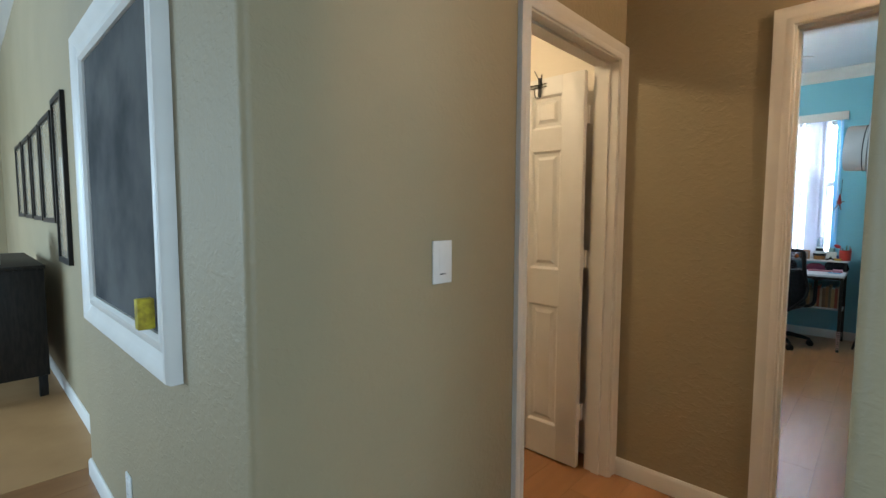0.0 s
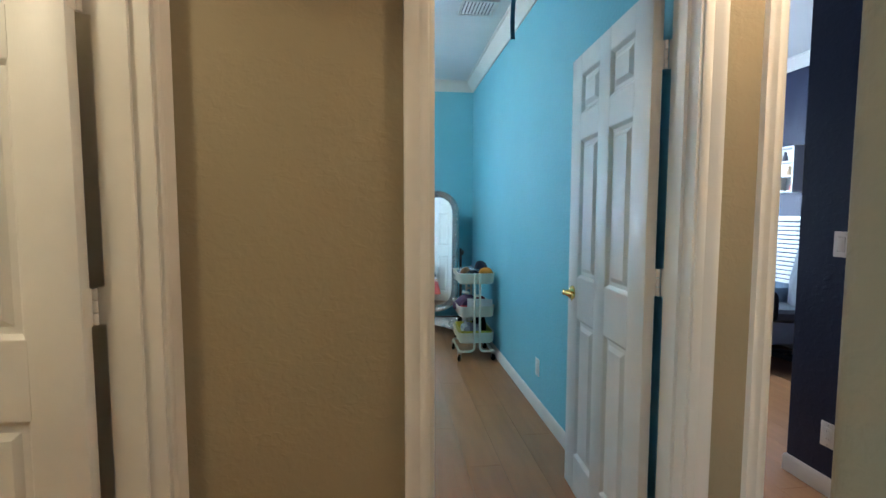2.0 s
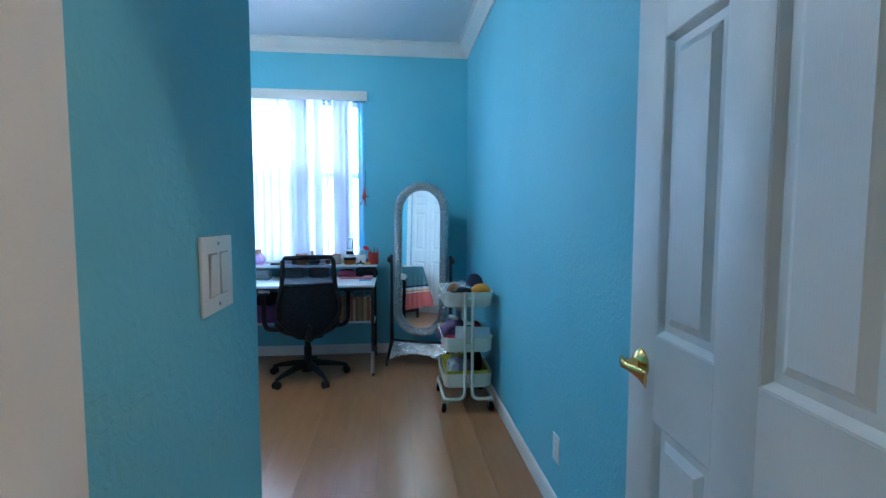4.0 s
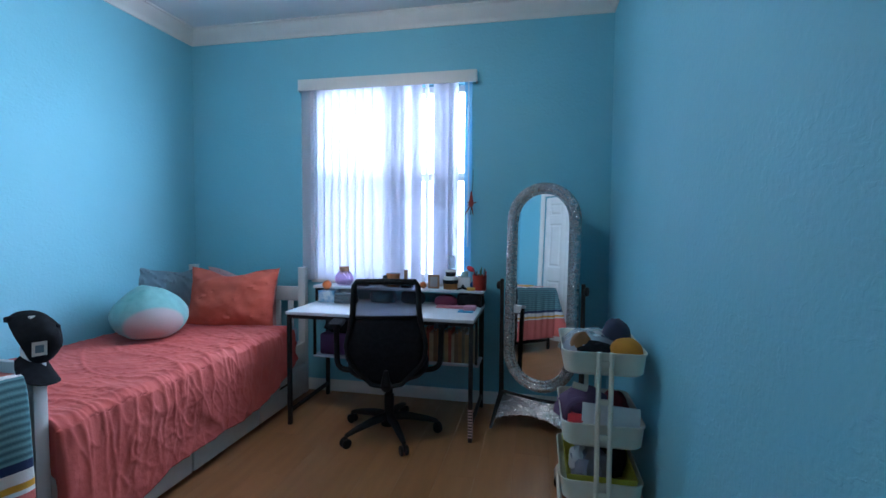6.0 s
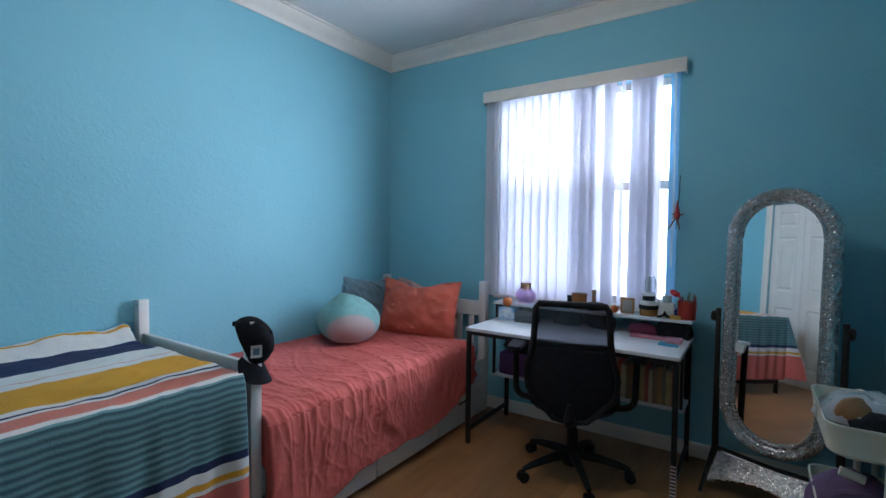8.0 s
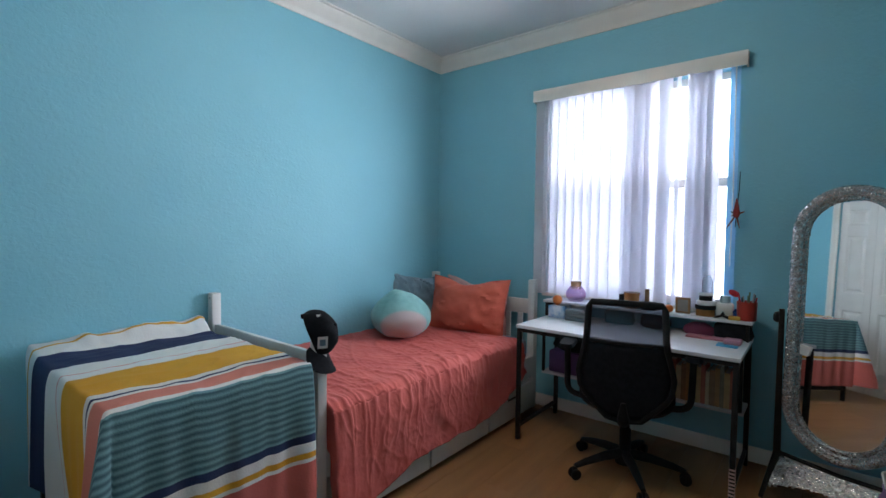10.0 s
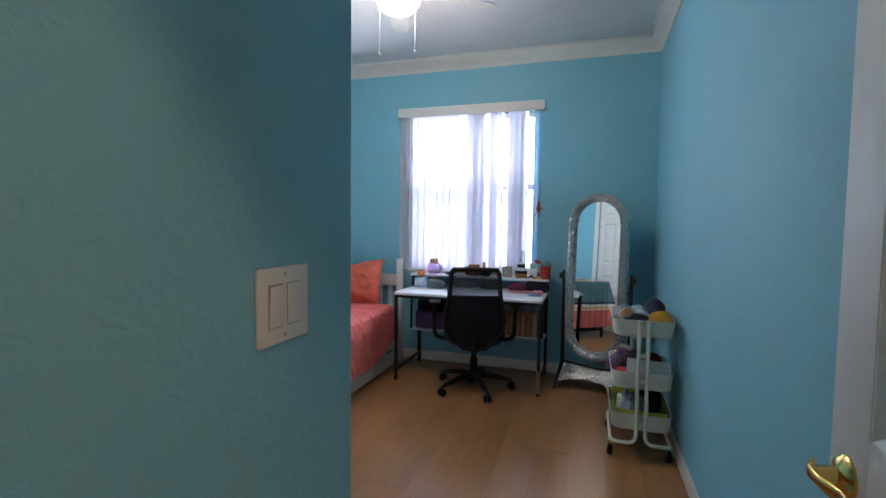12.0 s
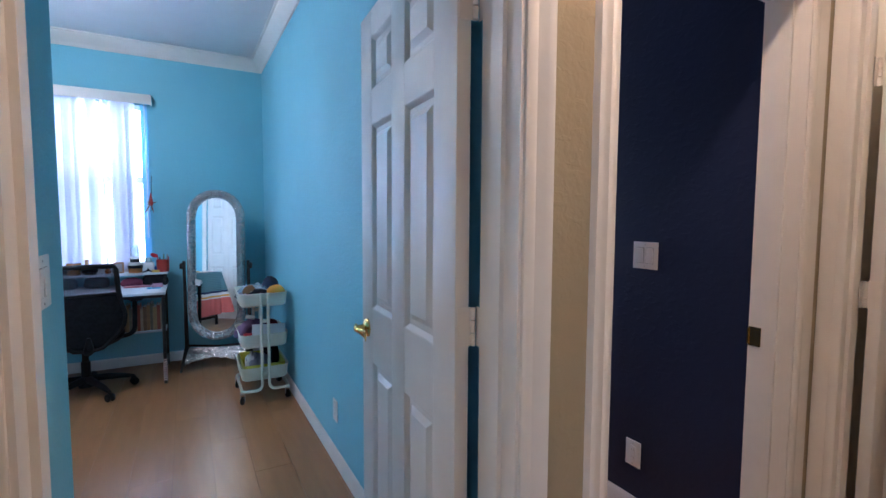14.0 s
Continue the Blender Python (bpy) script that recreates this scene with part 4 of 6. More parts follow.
# ---- office chair ----
CH = pose(-0.352, 5.735, 0, 0, 0, 14)
chair = thing("office_chair", CH, "black mesh office chair pushed to the desk", "chair")
NET = clear("chair_mesh_net", (0.02, 0.022, 0.03), 0.7, 0.62)
NET.node_tree.nodes["Transparent BSDF"].inputs["Color"].default_value = (0.8, 0.82, 0.88, 1)


def at_chair(bm):
    bmesh.ops.transform(bm, matrix=CH, verts=bm.verts)
    return bm


base = part("base", at_chair(lathe([(0.0, 0.055), (0.05, 0.06), (0.05, 0.10), (0.036, 0.135), (0.0, 0.137)], n=20)), BLACKPLASTIC, chair)
for k in range(5):
    a = radians(2 + 72 * k)
    c, s = math.cos(a), math.sin(a)
    leg = part("base_leg", at_chair(tube([(0.03 * c, 0.03 * s, 0.115), (0.13 * c, 0.13 * s, 0.108), (0.24 * c, 0.24 * s, 0.088), (0.305 * c, 0.305 * s, 0.07)], [0.027, 0.024, 0.019, 0.013], 10)), BLACKPLASTIC, chair)
    wx, wy = 0.305 * c, 0.305 * s
    bm = bmesh.new()
    for d in (-0.016, 0.016):
        lathe([(0.0, -0.009), (0.024, -0.009), (0.029, -0.005), (0.029, 0.005), (0.024, 0.009), (0.0, 0.009)], m=Matrix.Translation((wx - s * d, wy + c * d, 0.0295)) @ pose(0, 0, 0, 90, 0, math.degrees(a)), n=18, bm=bm)
    add_box(bm, -0.012, -0.008, 0.02, 0.012, 0.008, 0.068, 0.003, Matrix.Translation((wx, wy, 0)) @ pose(0, 0, 0, 0, 0, math.degrees(a)))
    part("caster", at_chair(bm), BLACKPLASTIC, chair)
part("gas_column", at_chair(lathe([(0.03, 0.13), (0.03, 0.25), (0.022, 0.255), (0.022, 0.37)], n=16)), BLACKPLASTIC, chair)


def squircle(w, d, z, n=28, p=3.2, cy=0.0):
    out = []
    for i in range(n):
        t = 2 * math.pi * i / n
        c, s = math.cos(t), math.sin(t)
        out.append((w / 2 * math.copysign(abs(c) ** (2 / p), c), cy + d / 2 * math.copysign(abs(s) ** (2 / p), s), z))
    return out


part("seat_shell", at_chair(loft(bmesh.new(), [squircle(0.13, 0.14, 0.35, cy=-0.02), squircle(0.26, 0.26, 0.365, cy=-0.02), squircle(0.42, 0.40, 0.40), squircle(0.47, 0.45, 0.425)])), BLACKPLASTIC, chair)
part("seat", at_chair(loft(bmesh.new(), [squircle(0.46, 0.45, 0.425, cy=0.01), squircle(0.49, 0.48, 0.44, cy=0.01), squircle(0.49, 0.48, 0.47, cy=0.01), squircle(0.44, 0.43, 0.49, cy=0.01), squircle(0.2, 0.2, 0.485, cy=0.01)])), BLACKFABRIC, chair)


def back_y(x, z):
    return -0.235 - 0.10 * (z - 0.45) ** 2 - 0.03 * math.sin((z - 0.45) * 6) + 0.55 * x * x


def back_half(z):
    return float(np.interp(z, (0.38, 0.44, 0.52, 0.62, 0.785, 0.98), (0.08, 0.14, 0.215, 0.228, 0.188, 0.178)))


outline = [(back_half(z), z) for z in np.linspace(0.385, 0.955, 16)]
loop = [(x, z) for x, z in outline] + [(0.165, 0.982), (0, 0.986), (-0.165, 0.982)] + [(-x, z) for x, z in outline[::-1]] + [(0, 0.372)]
part("back_frame", at_chair(tube([(x, back_y(x, z), z) for x, z in loop], [0.017 if z > 0.75 else 0.014 for x, z in loop], 10, closed=True)), BLACKPLASTIC, chair)
part("frame_bar", at_chair(tube([(x, back_y(x, 0.785) + 0.002, 0.785) for x in np.linspace(-0.188, 0.188, 7)], 0.009, 8)), BLACKPLASTIC, chair)


def back_sheet(z0, z1, name, mat):
    def place(u, v):
        z = z0 + (z1 - z0) * u
        x = (2 * v - 1) * back_half(min(z, 0.955)) * 0.97
        return CH @ Vector((x, back_y(x, z) + 0.004, z))
    return cloth(name, 12, 12, place, mat, chair, 0.004)


back_sheet(0.785, 0.975, "back_net", NET)
back_sheet(0.385, 0.785, "backrest", BLACKFABRIC)
part("back_support", at_chair(tube([(0, -0.13, 0.36), (0, -0.22, 0.375), (0, -0.265, 0.41), (0, -0.262, 0.48)], [0.03, 0.034, 0.028, 0.012], 10)), BLACKPLASTIC, chair)
for sx in (-1, 1):
    arm = part("armrest", at_chair(tube(bend([(sx * 0.16, -0.03, 0.405), (sx * 0.315, -0.03, 0.42), (sx * 0.322, -0.02, 0.69)], 0.06, 5), 0.017, 10)), BLACKPLASTIC, chair)
    pad = [[(sx * 0.318 + px, -0.13 + 0.26 * t + py * 0, 0.69 + pz) for px, pz in ((-0.04 * w, 0), (0.04 * w, 0), (0.046 * w, 0.012), (0.036 * w, 0.026), (-0.036 * w, 0.026), (-0.046 * w, 0.012))] for t, w, py in ((0, 0.5, 0), (0.06, 0.9, 0), (0.3, 1, 0), (0.7, 1, 0), (0.94, 0.85, 0), (1, 0.5, 0))]
    part("arm_pad", at_chair(loft(bmesh.new(), pad)), BLACKFABRIC, arm)

# ---- standing mirror ----
MM = pose(0.565, 6.03, 0, 0, 0, -19.4)
cheval = thing("standing_mirror", MM, "arched standing mirror in an embossed silver frame", "mirror")


def at_mirror(bm):
    bmesh.ops.transform(bm, matrix=MM, verts=bm.verts)
    return bm


def stadium(r, zlow, zhigh, n=20):
    """An upright loop with half-round ends of radius r."""
    top = [(r * math.cos(a), zhigh - r + r * math.sin(a)) for a in np.linspace(0, math.pi, n)]
    low = [(r * math.cos(a), zlow + r + r * math.sin(a)) for a in np.linspace(math.pi, 2 * math.pi, n)]
    return top + low


LEAN = pose(0, 0, 0.905, -2.5, 0, 0) @ Matrix.Translation((0, 0, -0.905))
profile = [(0.0, 0.004), (0.0, -0.012), (0.006, -0.018), (0.014, -0.014), (0.022, -0.024), (0.045, -0.03), (0.060, -0.022), (0.068, -0.012), (0.070, 0.012), (0.05, 0.018)]
loops = [stadium(0.172 + d, 0.308 - d, 1.512 + d, 40) for d, y in profile]
bm = bmesh.new()
rows = []
for i in range(len(loops[0]) + 1):
    i %= len(loops[0])
    rows.append([LEAN @ Vector((lp[i][0], y, lp[i][1])) for lp, (d, y) in zip(loops, profile)])
loft(bm, rows, cap=False)
bmesh.ops.remove_doubles(bm, verts=bm.verts, dist=1e-6)
frame_part = part("frame", at_mirror(bm), SILVER, cheval, "embossed silver frame")
bm = bmesh.new()
loft(bm, [[LEAN @ Vector((x, y, z)) for x, z in stadium(0.176, 0.304, 1.516, 28)] for y in (0.0, 0.006)])
part("glass", at_mirror(bm), MIRROR, cheval, "mirror glass", smooth=False)
bm = bmesh.new()
bead = stadium(0.176, 0.304, 1.516, 52)
for i, (x, z) in enumerate(bead):
    if (x, z) != bead[i - 1]:
        sphere(0, 0, 0, 0.0075, 0.006, 0.0075, 6, bm, Matrix.Translation(LEAN @ Vector((x, -0.015, z))))
part("beading", at_mirror(bm), SILVER, frame_part, "row of small silver beads")["kind"] = "stuff"
bm = bmesh.new()
for d, yy, tip in ((0.026, -0.026, 42), (0.038, -0.029, -42), (0.050, -0.0275, 42)):
    path = [Vector((x, 0, z)) for x, z in stadium(0.172 + d, 0.308 - d, 1.512 + d, 60)]
    gone, last = 0.0, path[-1]
    for here in path:
        step = here - last
        length = step.length
        while length > 0 and gone <= length:
            at = last + step * (gone / length)
            turn = math.degrees(math.atan2(step.z, step.x))
            m = Matrix.Translation(LEAN @ Vector((at.x, yy, at.z))) @ pose(0, 0, 0, 0, -turn - tip, 0)
            loft(bm, [[m @ Vector((lx, w * 0.0045 * math.cos(q), w * 0.0048 * math.sin(q))) for q in np.linspace(0, 2 * math.pi, 7)[:-1]] for lx, w in ((-0.0105, 0.25), (-0.005, 0.9), (0.005, 0.9), (0.0105, 0.25))])
            gone += 0.0165
        gone -= length
        last = here
part("embossing", at_mirror(bm), SILVER, frame_part, "raised knotwork of small silver lozenges")["kind"] = "stuff"
bm = bmesh.new()
loft(bm, [[LEAN @ Vector((x, y, z)) for x, z in stadium(0.225, 0.255, 1.565, 28)] for y in (0.010, 0.020)])
part("back_panel", at_mirror(bm), DARKWOOD, cheval)
for sx in (-1, 1):
    st = part("stand_post", at_mirror(tube([(sx * 0.268, 0.0, 0.95), (sx * 0.268, 0.0, 0.5), (sx * 0.265, 0.0, 0.12)], [0.013, 0.015, 0.018], 10)), DARKWOOD, cheval)
    part("foot", at_mirror(tube([(sx * 0.265, 0.18, 0.012), (sx * 0.262, 0.09, 0.10), (sx * 0.262, 0.0, 0.19), (sx * 0.258, -0.10, 0.10), (sx * 0.25, -0.20, 0.012)], [0.011, 0.014, 0.02, 0.014, 0.011], 8)), DARKWOOD, cheval)
    part("pivot_knob", at_mirror(lathe([(0, 0), (0.02, 0.002), (0.03, 0.012), (0.026, 0.026), (0.0, 0.032)], m=pose(sx * 0.272, 0, 0.905, 0, sx * 90, 0), n=16)), DARKWOOD, st)
plate = []
for x in np.linspace(-0.25, 0.25, 15):
    arch = 1 - (x / 0.25) ** 2
    plate.append([(x, -0.15 + 0.05 * arch, 0.055 + 0.05 * arch), (x, -0.02, 0.175), (x, -0.014, 0.172), (x, -0.144 + 0.05 * arch, 0.045 + 0.05 * arch)])
part("base_plate", at_mirror(loft(bmesh.new(), plate)), SILVER, cheval, "embossed silver base plate")
part("stretcher", at_mirror(tube([(-0.262, 0, 0.19), (0, -0.005, 0.178), (0.262, 0, 0.19)], 0.011, 8)), DARKWOOD, cheval)
tag = single("price_tag", box(-0.032, -0.0015, -0.024, 0.032, 0, 0.024, 0, MM @ LEAN @ pose(-0.165, -0.012, 0.76, 0, 14, 0)), PLASTIC, "small printed card tucked into the mirror frame", "card")

# ---- trolley ----
TC = (0.812, 5.155)
trolley = thing("utility_trolley", (*TC, 0), "cream metal three-tier trolley on wheels, filled", "trolley")


def rounded(w, d, z, r=0.045, n=6):
    out = []
    for sx, sy, a0 in ((1, 1, 0), (-1, 1, 90), (-1, -1, 180), (1, -1, 270)):
        for a in np.linspace(a0, a0 + 90, n):
            out.append((TC[0] + sx * (w / 2 - r) + r * math.cos(radians(a)), TC[1] + sy * (d / 2 - r) + r * math.sin(radians(a)), z))
    return out


for z0, z1 in ((0.70, 0.79), (0.402, 0.495), (0.165, 0.256)):
    rings = [rounded(0.29, 0.40, z0), rounded(0.31, 0.425, z0 + 0.012), rounded(0.325, 0.44, z1), rounded(0.332, 0.447, z1 + 0.002), rounded(0.332, 0.447, z1 + 0.008), rounded(0.322, 0.437, z1 + 0.008),
             rounded(0.318, 0.433, z1), rounded(0.304, 0.419, z0 + 0.016), rounded(0.285, 0.395, z0 + 0.006)]
    part("tray", loft(bmesh.new(), rings), CREAMMETAL, trolley)
for sy in (-1, 1):
    y = TC[1] + sy * 0.226
    for sx in (-1, 1):
        x = TC[0] + sx * 0.024
        xo, zf = TC[0] + sx * 0.158, 0.098
        part("leg_tube", tube(bend([(x, y, 0.80), (x, y, zf), (xo, y, zf), (xo, TC[1], zf)], 0.05, 6), 0.0105, 10), CREAMMETAL, trolley)
    for z in (0.755, 0.455, 0.215, 0.60):
        part("clamp", box(TC[0] - 0.022, y - 0.007, z - 0.012, TC[0] + 0.022, y + 0.004, z + 0.012, 0.003), CREAMMETAL, trolley)
    for sx in (-1, 1):
        wx, wy = TC[0] + sx * 0.155, TC[1] + sy * 0.19
        wheel = part("wheel", lathe([(0.0, -0.011), (0.022, -0.011), (0.029, -0.007), (0.029, 0.007), (0.022, 0.011), (0.0, 0.011)], m=pose(wx, wy, 0.029, 0, 90, 25 * sx), n=20), BLACKPLASTIC, trolley)
        part("fork", boxes((wx - 0.017, wy - 0.012, 0.028, wx - 0.014, wy + 0.012, 0.075), (wx + 0.014, wy - 0.012, 0.028, wx + 0.017, wy + 0.012, 0.075), (wx - 0.017, wy - 0.012, 0.072, wx + 0.017, wy + 0.012, 0.09), bevel=0.002), STEEL, wheel)


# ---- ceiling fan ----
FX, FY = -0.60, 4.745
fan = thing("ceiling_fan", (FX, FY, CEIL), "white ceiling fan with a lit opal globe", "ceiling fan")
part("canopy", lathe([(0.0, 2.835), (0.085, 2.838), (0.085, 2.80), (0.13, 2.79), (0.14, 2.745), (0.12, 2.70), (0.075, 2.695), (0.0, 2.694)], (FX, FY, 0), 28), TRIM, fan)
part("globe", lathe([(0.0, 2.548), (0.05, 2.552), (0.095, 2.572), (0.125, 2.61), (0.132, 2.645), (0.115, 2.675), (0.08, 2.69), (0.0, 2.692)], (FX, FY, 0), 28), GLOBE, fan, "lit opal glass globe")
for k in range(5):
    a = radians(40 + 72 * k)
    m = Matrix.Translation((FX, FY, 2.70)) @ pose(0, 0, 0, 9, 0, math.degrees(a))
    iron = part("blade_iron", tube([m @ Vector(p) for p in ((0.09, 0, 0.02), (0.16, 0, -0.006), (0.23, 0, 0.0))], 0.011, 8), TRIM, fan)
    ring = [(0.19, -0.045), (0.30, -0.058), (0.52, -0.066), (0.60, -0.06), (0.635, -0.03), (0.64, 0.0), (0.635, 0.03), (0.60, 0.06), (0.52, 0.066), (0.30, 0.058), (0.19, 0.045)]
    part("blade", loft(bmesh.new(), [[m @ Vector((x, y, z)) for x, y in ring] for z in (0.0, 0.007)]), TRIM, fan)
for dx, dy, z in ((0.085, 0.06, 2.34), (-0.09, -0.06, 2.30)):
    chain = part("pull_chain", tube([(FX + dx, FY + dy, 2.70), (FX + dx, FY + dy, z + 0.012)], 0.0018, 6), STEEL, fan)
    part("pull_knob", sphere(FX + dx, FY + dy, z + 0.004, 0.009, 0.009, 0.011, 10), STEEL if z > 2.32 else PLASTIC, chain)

vent = thing("ceiling_vent", (0.70, 4.40, CEIL), "white slotted air vent in the ceiling", "vent")
part("frame", boxes((0.565, 4.27, CEIL - 0.012, 0.835, 4.29, CEIL), (0.565, 4.51, CEIL - 0.012, 0.835, 4.53, CEIL), (0.565, 4.29, CEIL - 0.012, 0.585, 4.51, CEIL), (0.815, 4.29, CEIL - 0.012, 0.835, 4.51, CEIL)), TRIM, vent)
# Black sheet in place of the duct's darkness behind the louvres.
part("duct_shade", box(0.585, 4.29, CEIL - 0.003, 0.815, 4.51, CEIL - 0.001), BLACKPLASTIC, vent)
for i in range(9):
    x = 0.593 + i * 0.0255
    part("louvre", box(-0.009, 4.29, -0.001, 0.009, 4.51, 0.001, 0, Matrix.Translation((x + 0.008, 0, CEIL - 0.009)) @ pose(0, 0, 0, 0, 30, 0)), TRIM, vent)
ribbon = thing("hanging_ribbon", (0.556, 2.87, CEIL), "thin blue ribbon hanging from the ceiling", "ribbon")
part("cord", tube([(0.556, 2.87, CEIL), (0.556, 2.87, 2.30)], 0.0018, 6), GREYFABRIC, ribbon)
part("strip", loft(bmesh.new(), [[(0.556 + sx + 0.003 * math.sin(z * 20), 2.87 + sy, z) for sx, sy in ((-0.009, -0.001), (0.009, -0.001), (0.009, 0.001), (-0.009, 0.001))] for z in np.linspace(2.05, 2.31, 8)]), material("blue_ribbon", (0.03, 0.13, 0.22), 0.6, second=(0.02, 0.1, 0.18), scale=20), ribbon)


# ---- plates on the walls ----
# Flat grey painted in for the shade inside slots and round rockers.
SLOT_SHADE = material("slot_shade", (0.32, 0.31, 0.29), 0.6)


def plate(name, m, w, h, rockers, label, outlet=False):
    """A cover plate in the plane y = 0, facing -y, centred at the origin of m."""
    ob = thing(name, m, label, "outlet" if outlet else "switch")

    def put(bm):
        bmesh.ops.transform(bm, matrix=m, verts=bm.verts)
        return bm
    part("cover", put(box(-w / 2, -0.006, -h / 2, w / 2, 0, h / 2, 0.0025)), PLASTIC, ob)
    for i in range(rockers):
        x = (i - (rockers - 1) / 2) * 0.046
        if outlet:
            part("socket_face", put(box(x - 0.0165, -0.0075, -0.034, x + 0.0165, -0.005, 0.034, 0.001)), PLASTIC, ob)
            for z in (-0.018, 0.018):
                for d in (-0.006, 0.006):
                    part("slot", put(box(x + d - 0.001, -0.0079, z - 0.004, x + d + 0.001, -0.0074, z + 0.004)), SLOT_SHADE, ob)
        else:
            part("gap", put(box(x - 0.0182, -0.0064, -0.0345, x + 0.0182, -0.0058, 0.0345)), SLOT_SHADE, ob)
            part("rocker", put(box(x - 0.0165, -0.0085, -0.033, x + 0.0165, -0.006, 0.033, 0.001) if i % 2 else box(x - 0.0165, -0.0085, -0.033, x + 0.0165, -0.006, 0.033, 0.001, pose(0, -0.001, 0, 3, 0, 0))), PLASTIC, ob)
    for z in (-h / 2 + 0.012, h / 2 - 0.012):
        part("screw", put(lathe([(0.003, 0), (0.003, 0.0015), (0, 0.002)], m=pose(0, -0.006, z, 90, 0, 0), n=8)), STEEL, ob)
    return ob


def facing(x, y, z, yaw):
    return pose(x, y, z, 0, 0, yaw)


plate("light_switch", facing(0.0455, 2.797, 1.195, 90), 0.128, 0.122, 2, "white double rocker switch on the aqua wall")
MD = facing(-0.5145, 0.894, 1.182, 90)
dimmer = thing("light_switch", MD, "white single paddle switch on the greige wall", "switch")
for name, row, mat in (("cover", (-0.040, -0.006, -0.064, 0.040, 0, 0.064, 0.0025), PLASTIC), ("paddle", (-0.0165, -0.0072, -0.026, 0.0165, -0.0055, 0.040, 0.0008), PLASTIC),
                       ("slide_slot", (-0.014, -0.0066, -0.0375, 0.014, -0.0055, -0.0335, 0.0), SLOT_SHADE), ("slide", (-0.012, -0.0078, -0.037, 0.004, -0.0064, -0.034, 0.0004), BLACKPLASTIC)):
    bm = box(*row)
    bmesh.ops.transform(bm, matrix=MD, verts=bm.verts)
    part(name, bm, mat, dimmer)
plate("wall_outlet", facing(RIGHT - 0.0005, 3.87, 0.30, -90), 0.073, 0.117, 1, "white outlet low on the aqua wall", True)
plate("wall_outlet", facing(-1.62, 0.3095, 0.26, 0), 0.075, 0.118, 1, "white outlet low on the chalkboard wall", True)
plate("light_switch", facing(2.0795, 2.772, 1.187, -90), 0.122, 0.117, 2, "white double switch on the navy wall")
plate("wall_outlet", facing(2.0795, 2.80, 0.29, -90), 0.078, 0.118, 1, "white outlet low on the navy wall", True)
plate_m = part("strike_plate", boxes((2.001, 2.262, 0.92, 2.003, 2.300, 0.985), (1.997, 2.298, 0.925, 2.003, 2.304, 0.98)), BRASS)
tagged(plate_m, "brass strike plate on the door jamb", "strike plate")

# ---- hall camera ----
camdev = thing("security_camera", (BX, 1.045, 1.447), "round white wall camera with a dark lens", "camera")
MC = pose(BX, 1.05, 1.447, 0, -90, 0)
part("base_plate", lathe([(0.0, 0.0), (0.074, 0.0), (0.074, 0.003), (0.070, 0.008), (0.05, 0.010), (0.0, 0.0105)], m=MC, n=40), PLASTIC, camdev)
MB = pose(BX - 0.008, 1.055, 1.447, 0, -90, 0) @ pose(0, 0, 0, -5, 3, 0) @ Matrix.Diagonal((1, 1, 0.6, 1))
barrel = part("barrel", lathe([(0.040, 0.0), (0.041, 0.004), (0.041, 0.05), (0.0395, 0.054), (0.037, 0.054), (0.036, 0.046), (0.0, 0.045)], m=MB, n=36), PLASTIC, camdev)
part("seam", lathe([(0.0415, 0.008), (0.0418, 0.009), (0.0415, 0.010), (0.038, 0.0095)], m=MB, n=36), BLACKPLASTIC, barrel)
part("lens_ring", lathe([(0.0365, 0.047), (0.036, 0.050), (0.029, 0.050), (0.028, 0.046)], m=MB, n=36), BLACKPLASTIC, barrel)
part("lens", lathe([(0.029, 0.0465), (0.026, 0.050), (0.016, 0.0535), (0.0, 0.055)], m=MB, n=30), material("lens_glass", (0.02, 0.018, 0.016), 0.06, coat=1.0), barrel, "glossy dark lens")

# ---- hook rack over the small room's door ----
rack = thing("over_door_hooks", (-0.9, 2.03, 2.0), "black wire hook rack over the door's top", "hook rack")
for x in (-0.915, -1.25):
    part("strap", boxes((x - 0.009, 2.0485, 1.94, x + 0.009, 2.0505, 2.036), (x - 0.009, 2.0485, 2.032, x + 0.009, 2.09, 2.034)), BLACKSTEEL, rack)
for z in (1.985, 2.0):
    part("rail", tube([(-1.30, 2.044, z), (-0.87, 2.044, z)], 0.0025, 6), BLACKSTEEL, rack)
for x in (-0.90, -0.985, -1.07, -1.155, -1.24):
    part("hook", tube(bend([(x, 2.044, 2.05), (x, 2.04, 1.93), (x, 1.985, 1.92), (x, 1.98, 1.955)], 0.02, 4), 0.0026, 6), BLACKSTEEL, rack)
    part("upper_hook", tube([(x, 2.044, 2.0), (x - 0.004, 2.01, 2.03), (x - 0.006, 1.985, 2.055)], 0.0026, 6), BLACKSTEEL, rack)
    part("tip", sphere(x, 1.98, 1.957, 0.006, 0.006, 0.006, 8), STEEL, rack)

# ---- chalkboard ----
board = thing("chalkboard", (-1.5, 0.31, 0.9), "black chalkboard in a wide white frame", "chalkboard")
part("slate", box(-2.0, 0.298, 0.97, -1.05, 0.309, 1.95), CHALK, board, "smudged black slate")
prof = [(0.0, 0.0), (0.0, 0.02), (0.012, 0.03), (0.03, 0.03), (0.045, 0.022), (0.07, 0.028), (0.09, 0.042), (0.108, 0.042), (0.114, 0.03), (0.114, 0.0)]
corners = [(-2.0, 0.97, -1, -1), (-2.0, 1.95, -1, 1), (-1.05, 1.95, 1, 1), (-1.05, 0.97, 1, -1)]
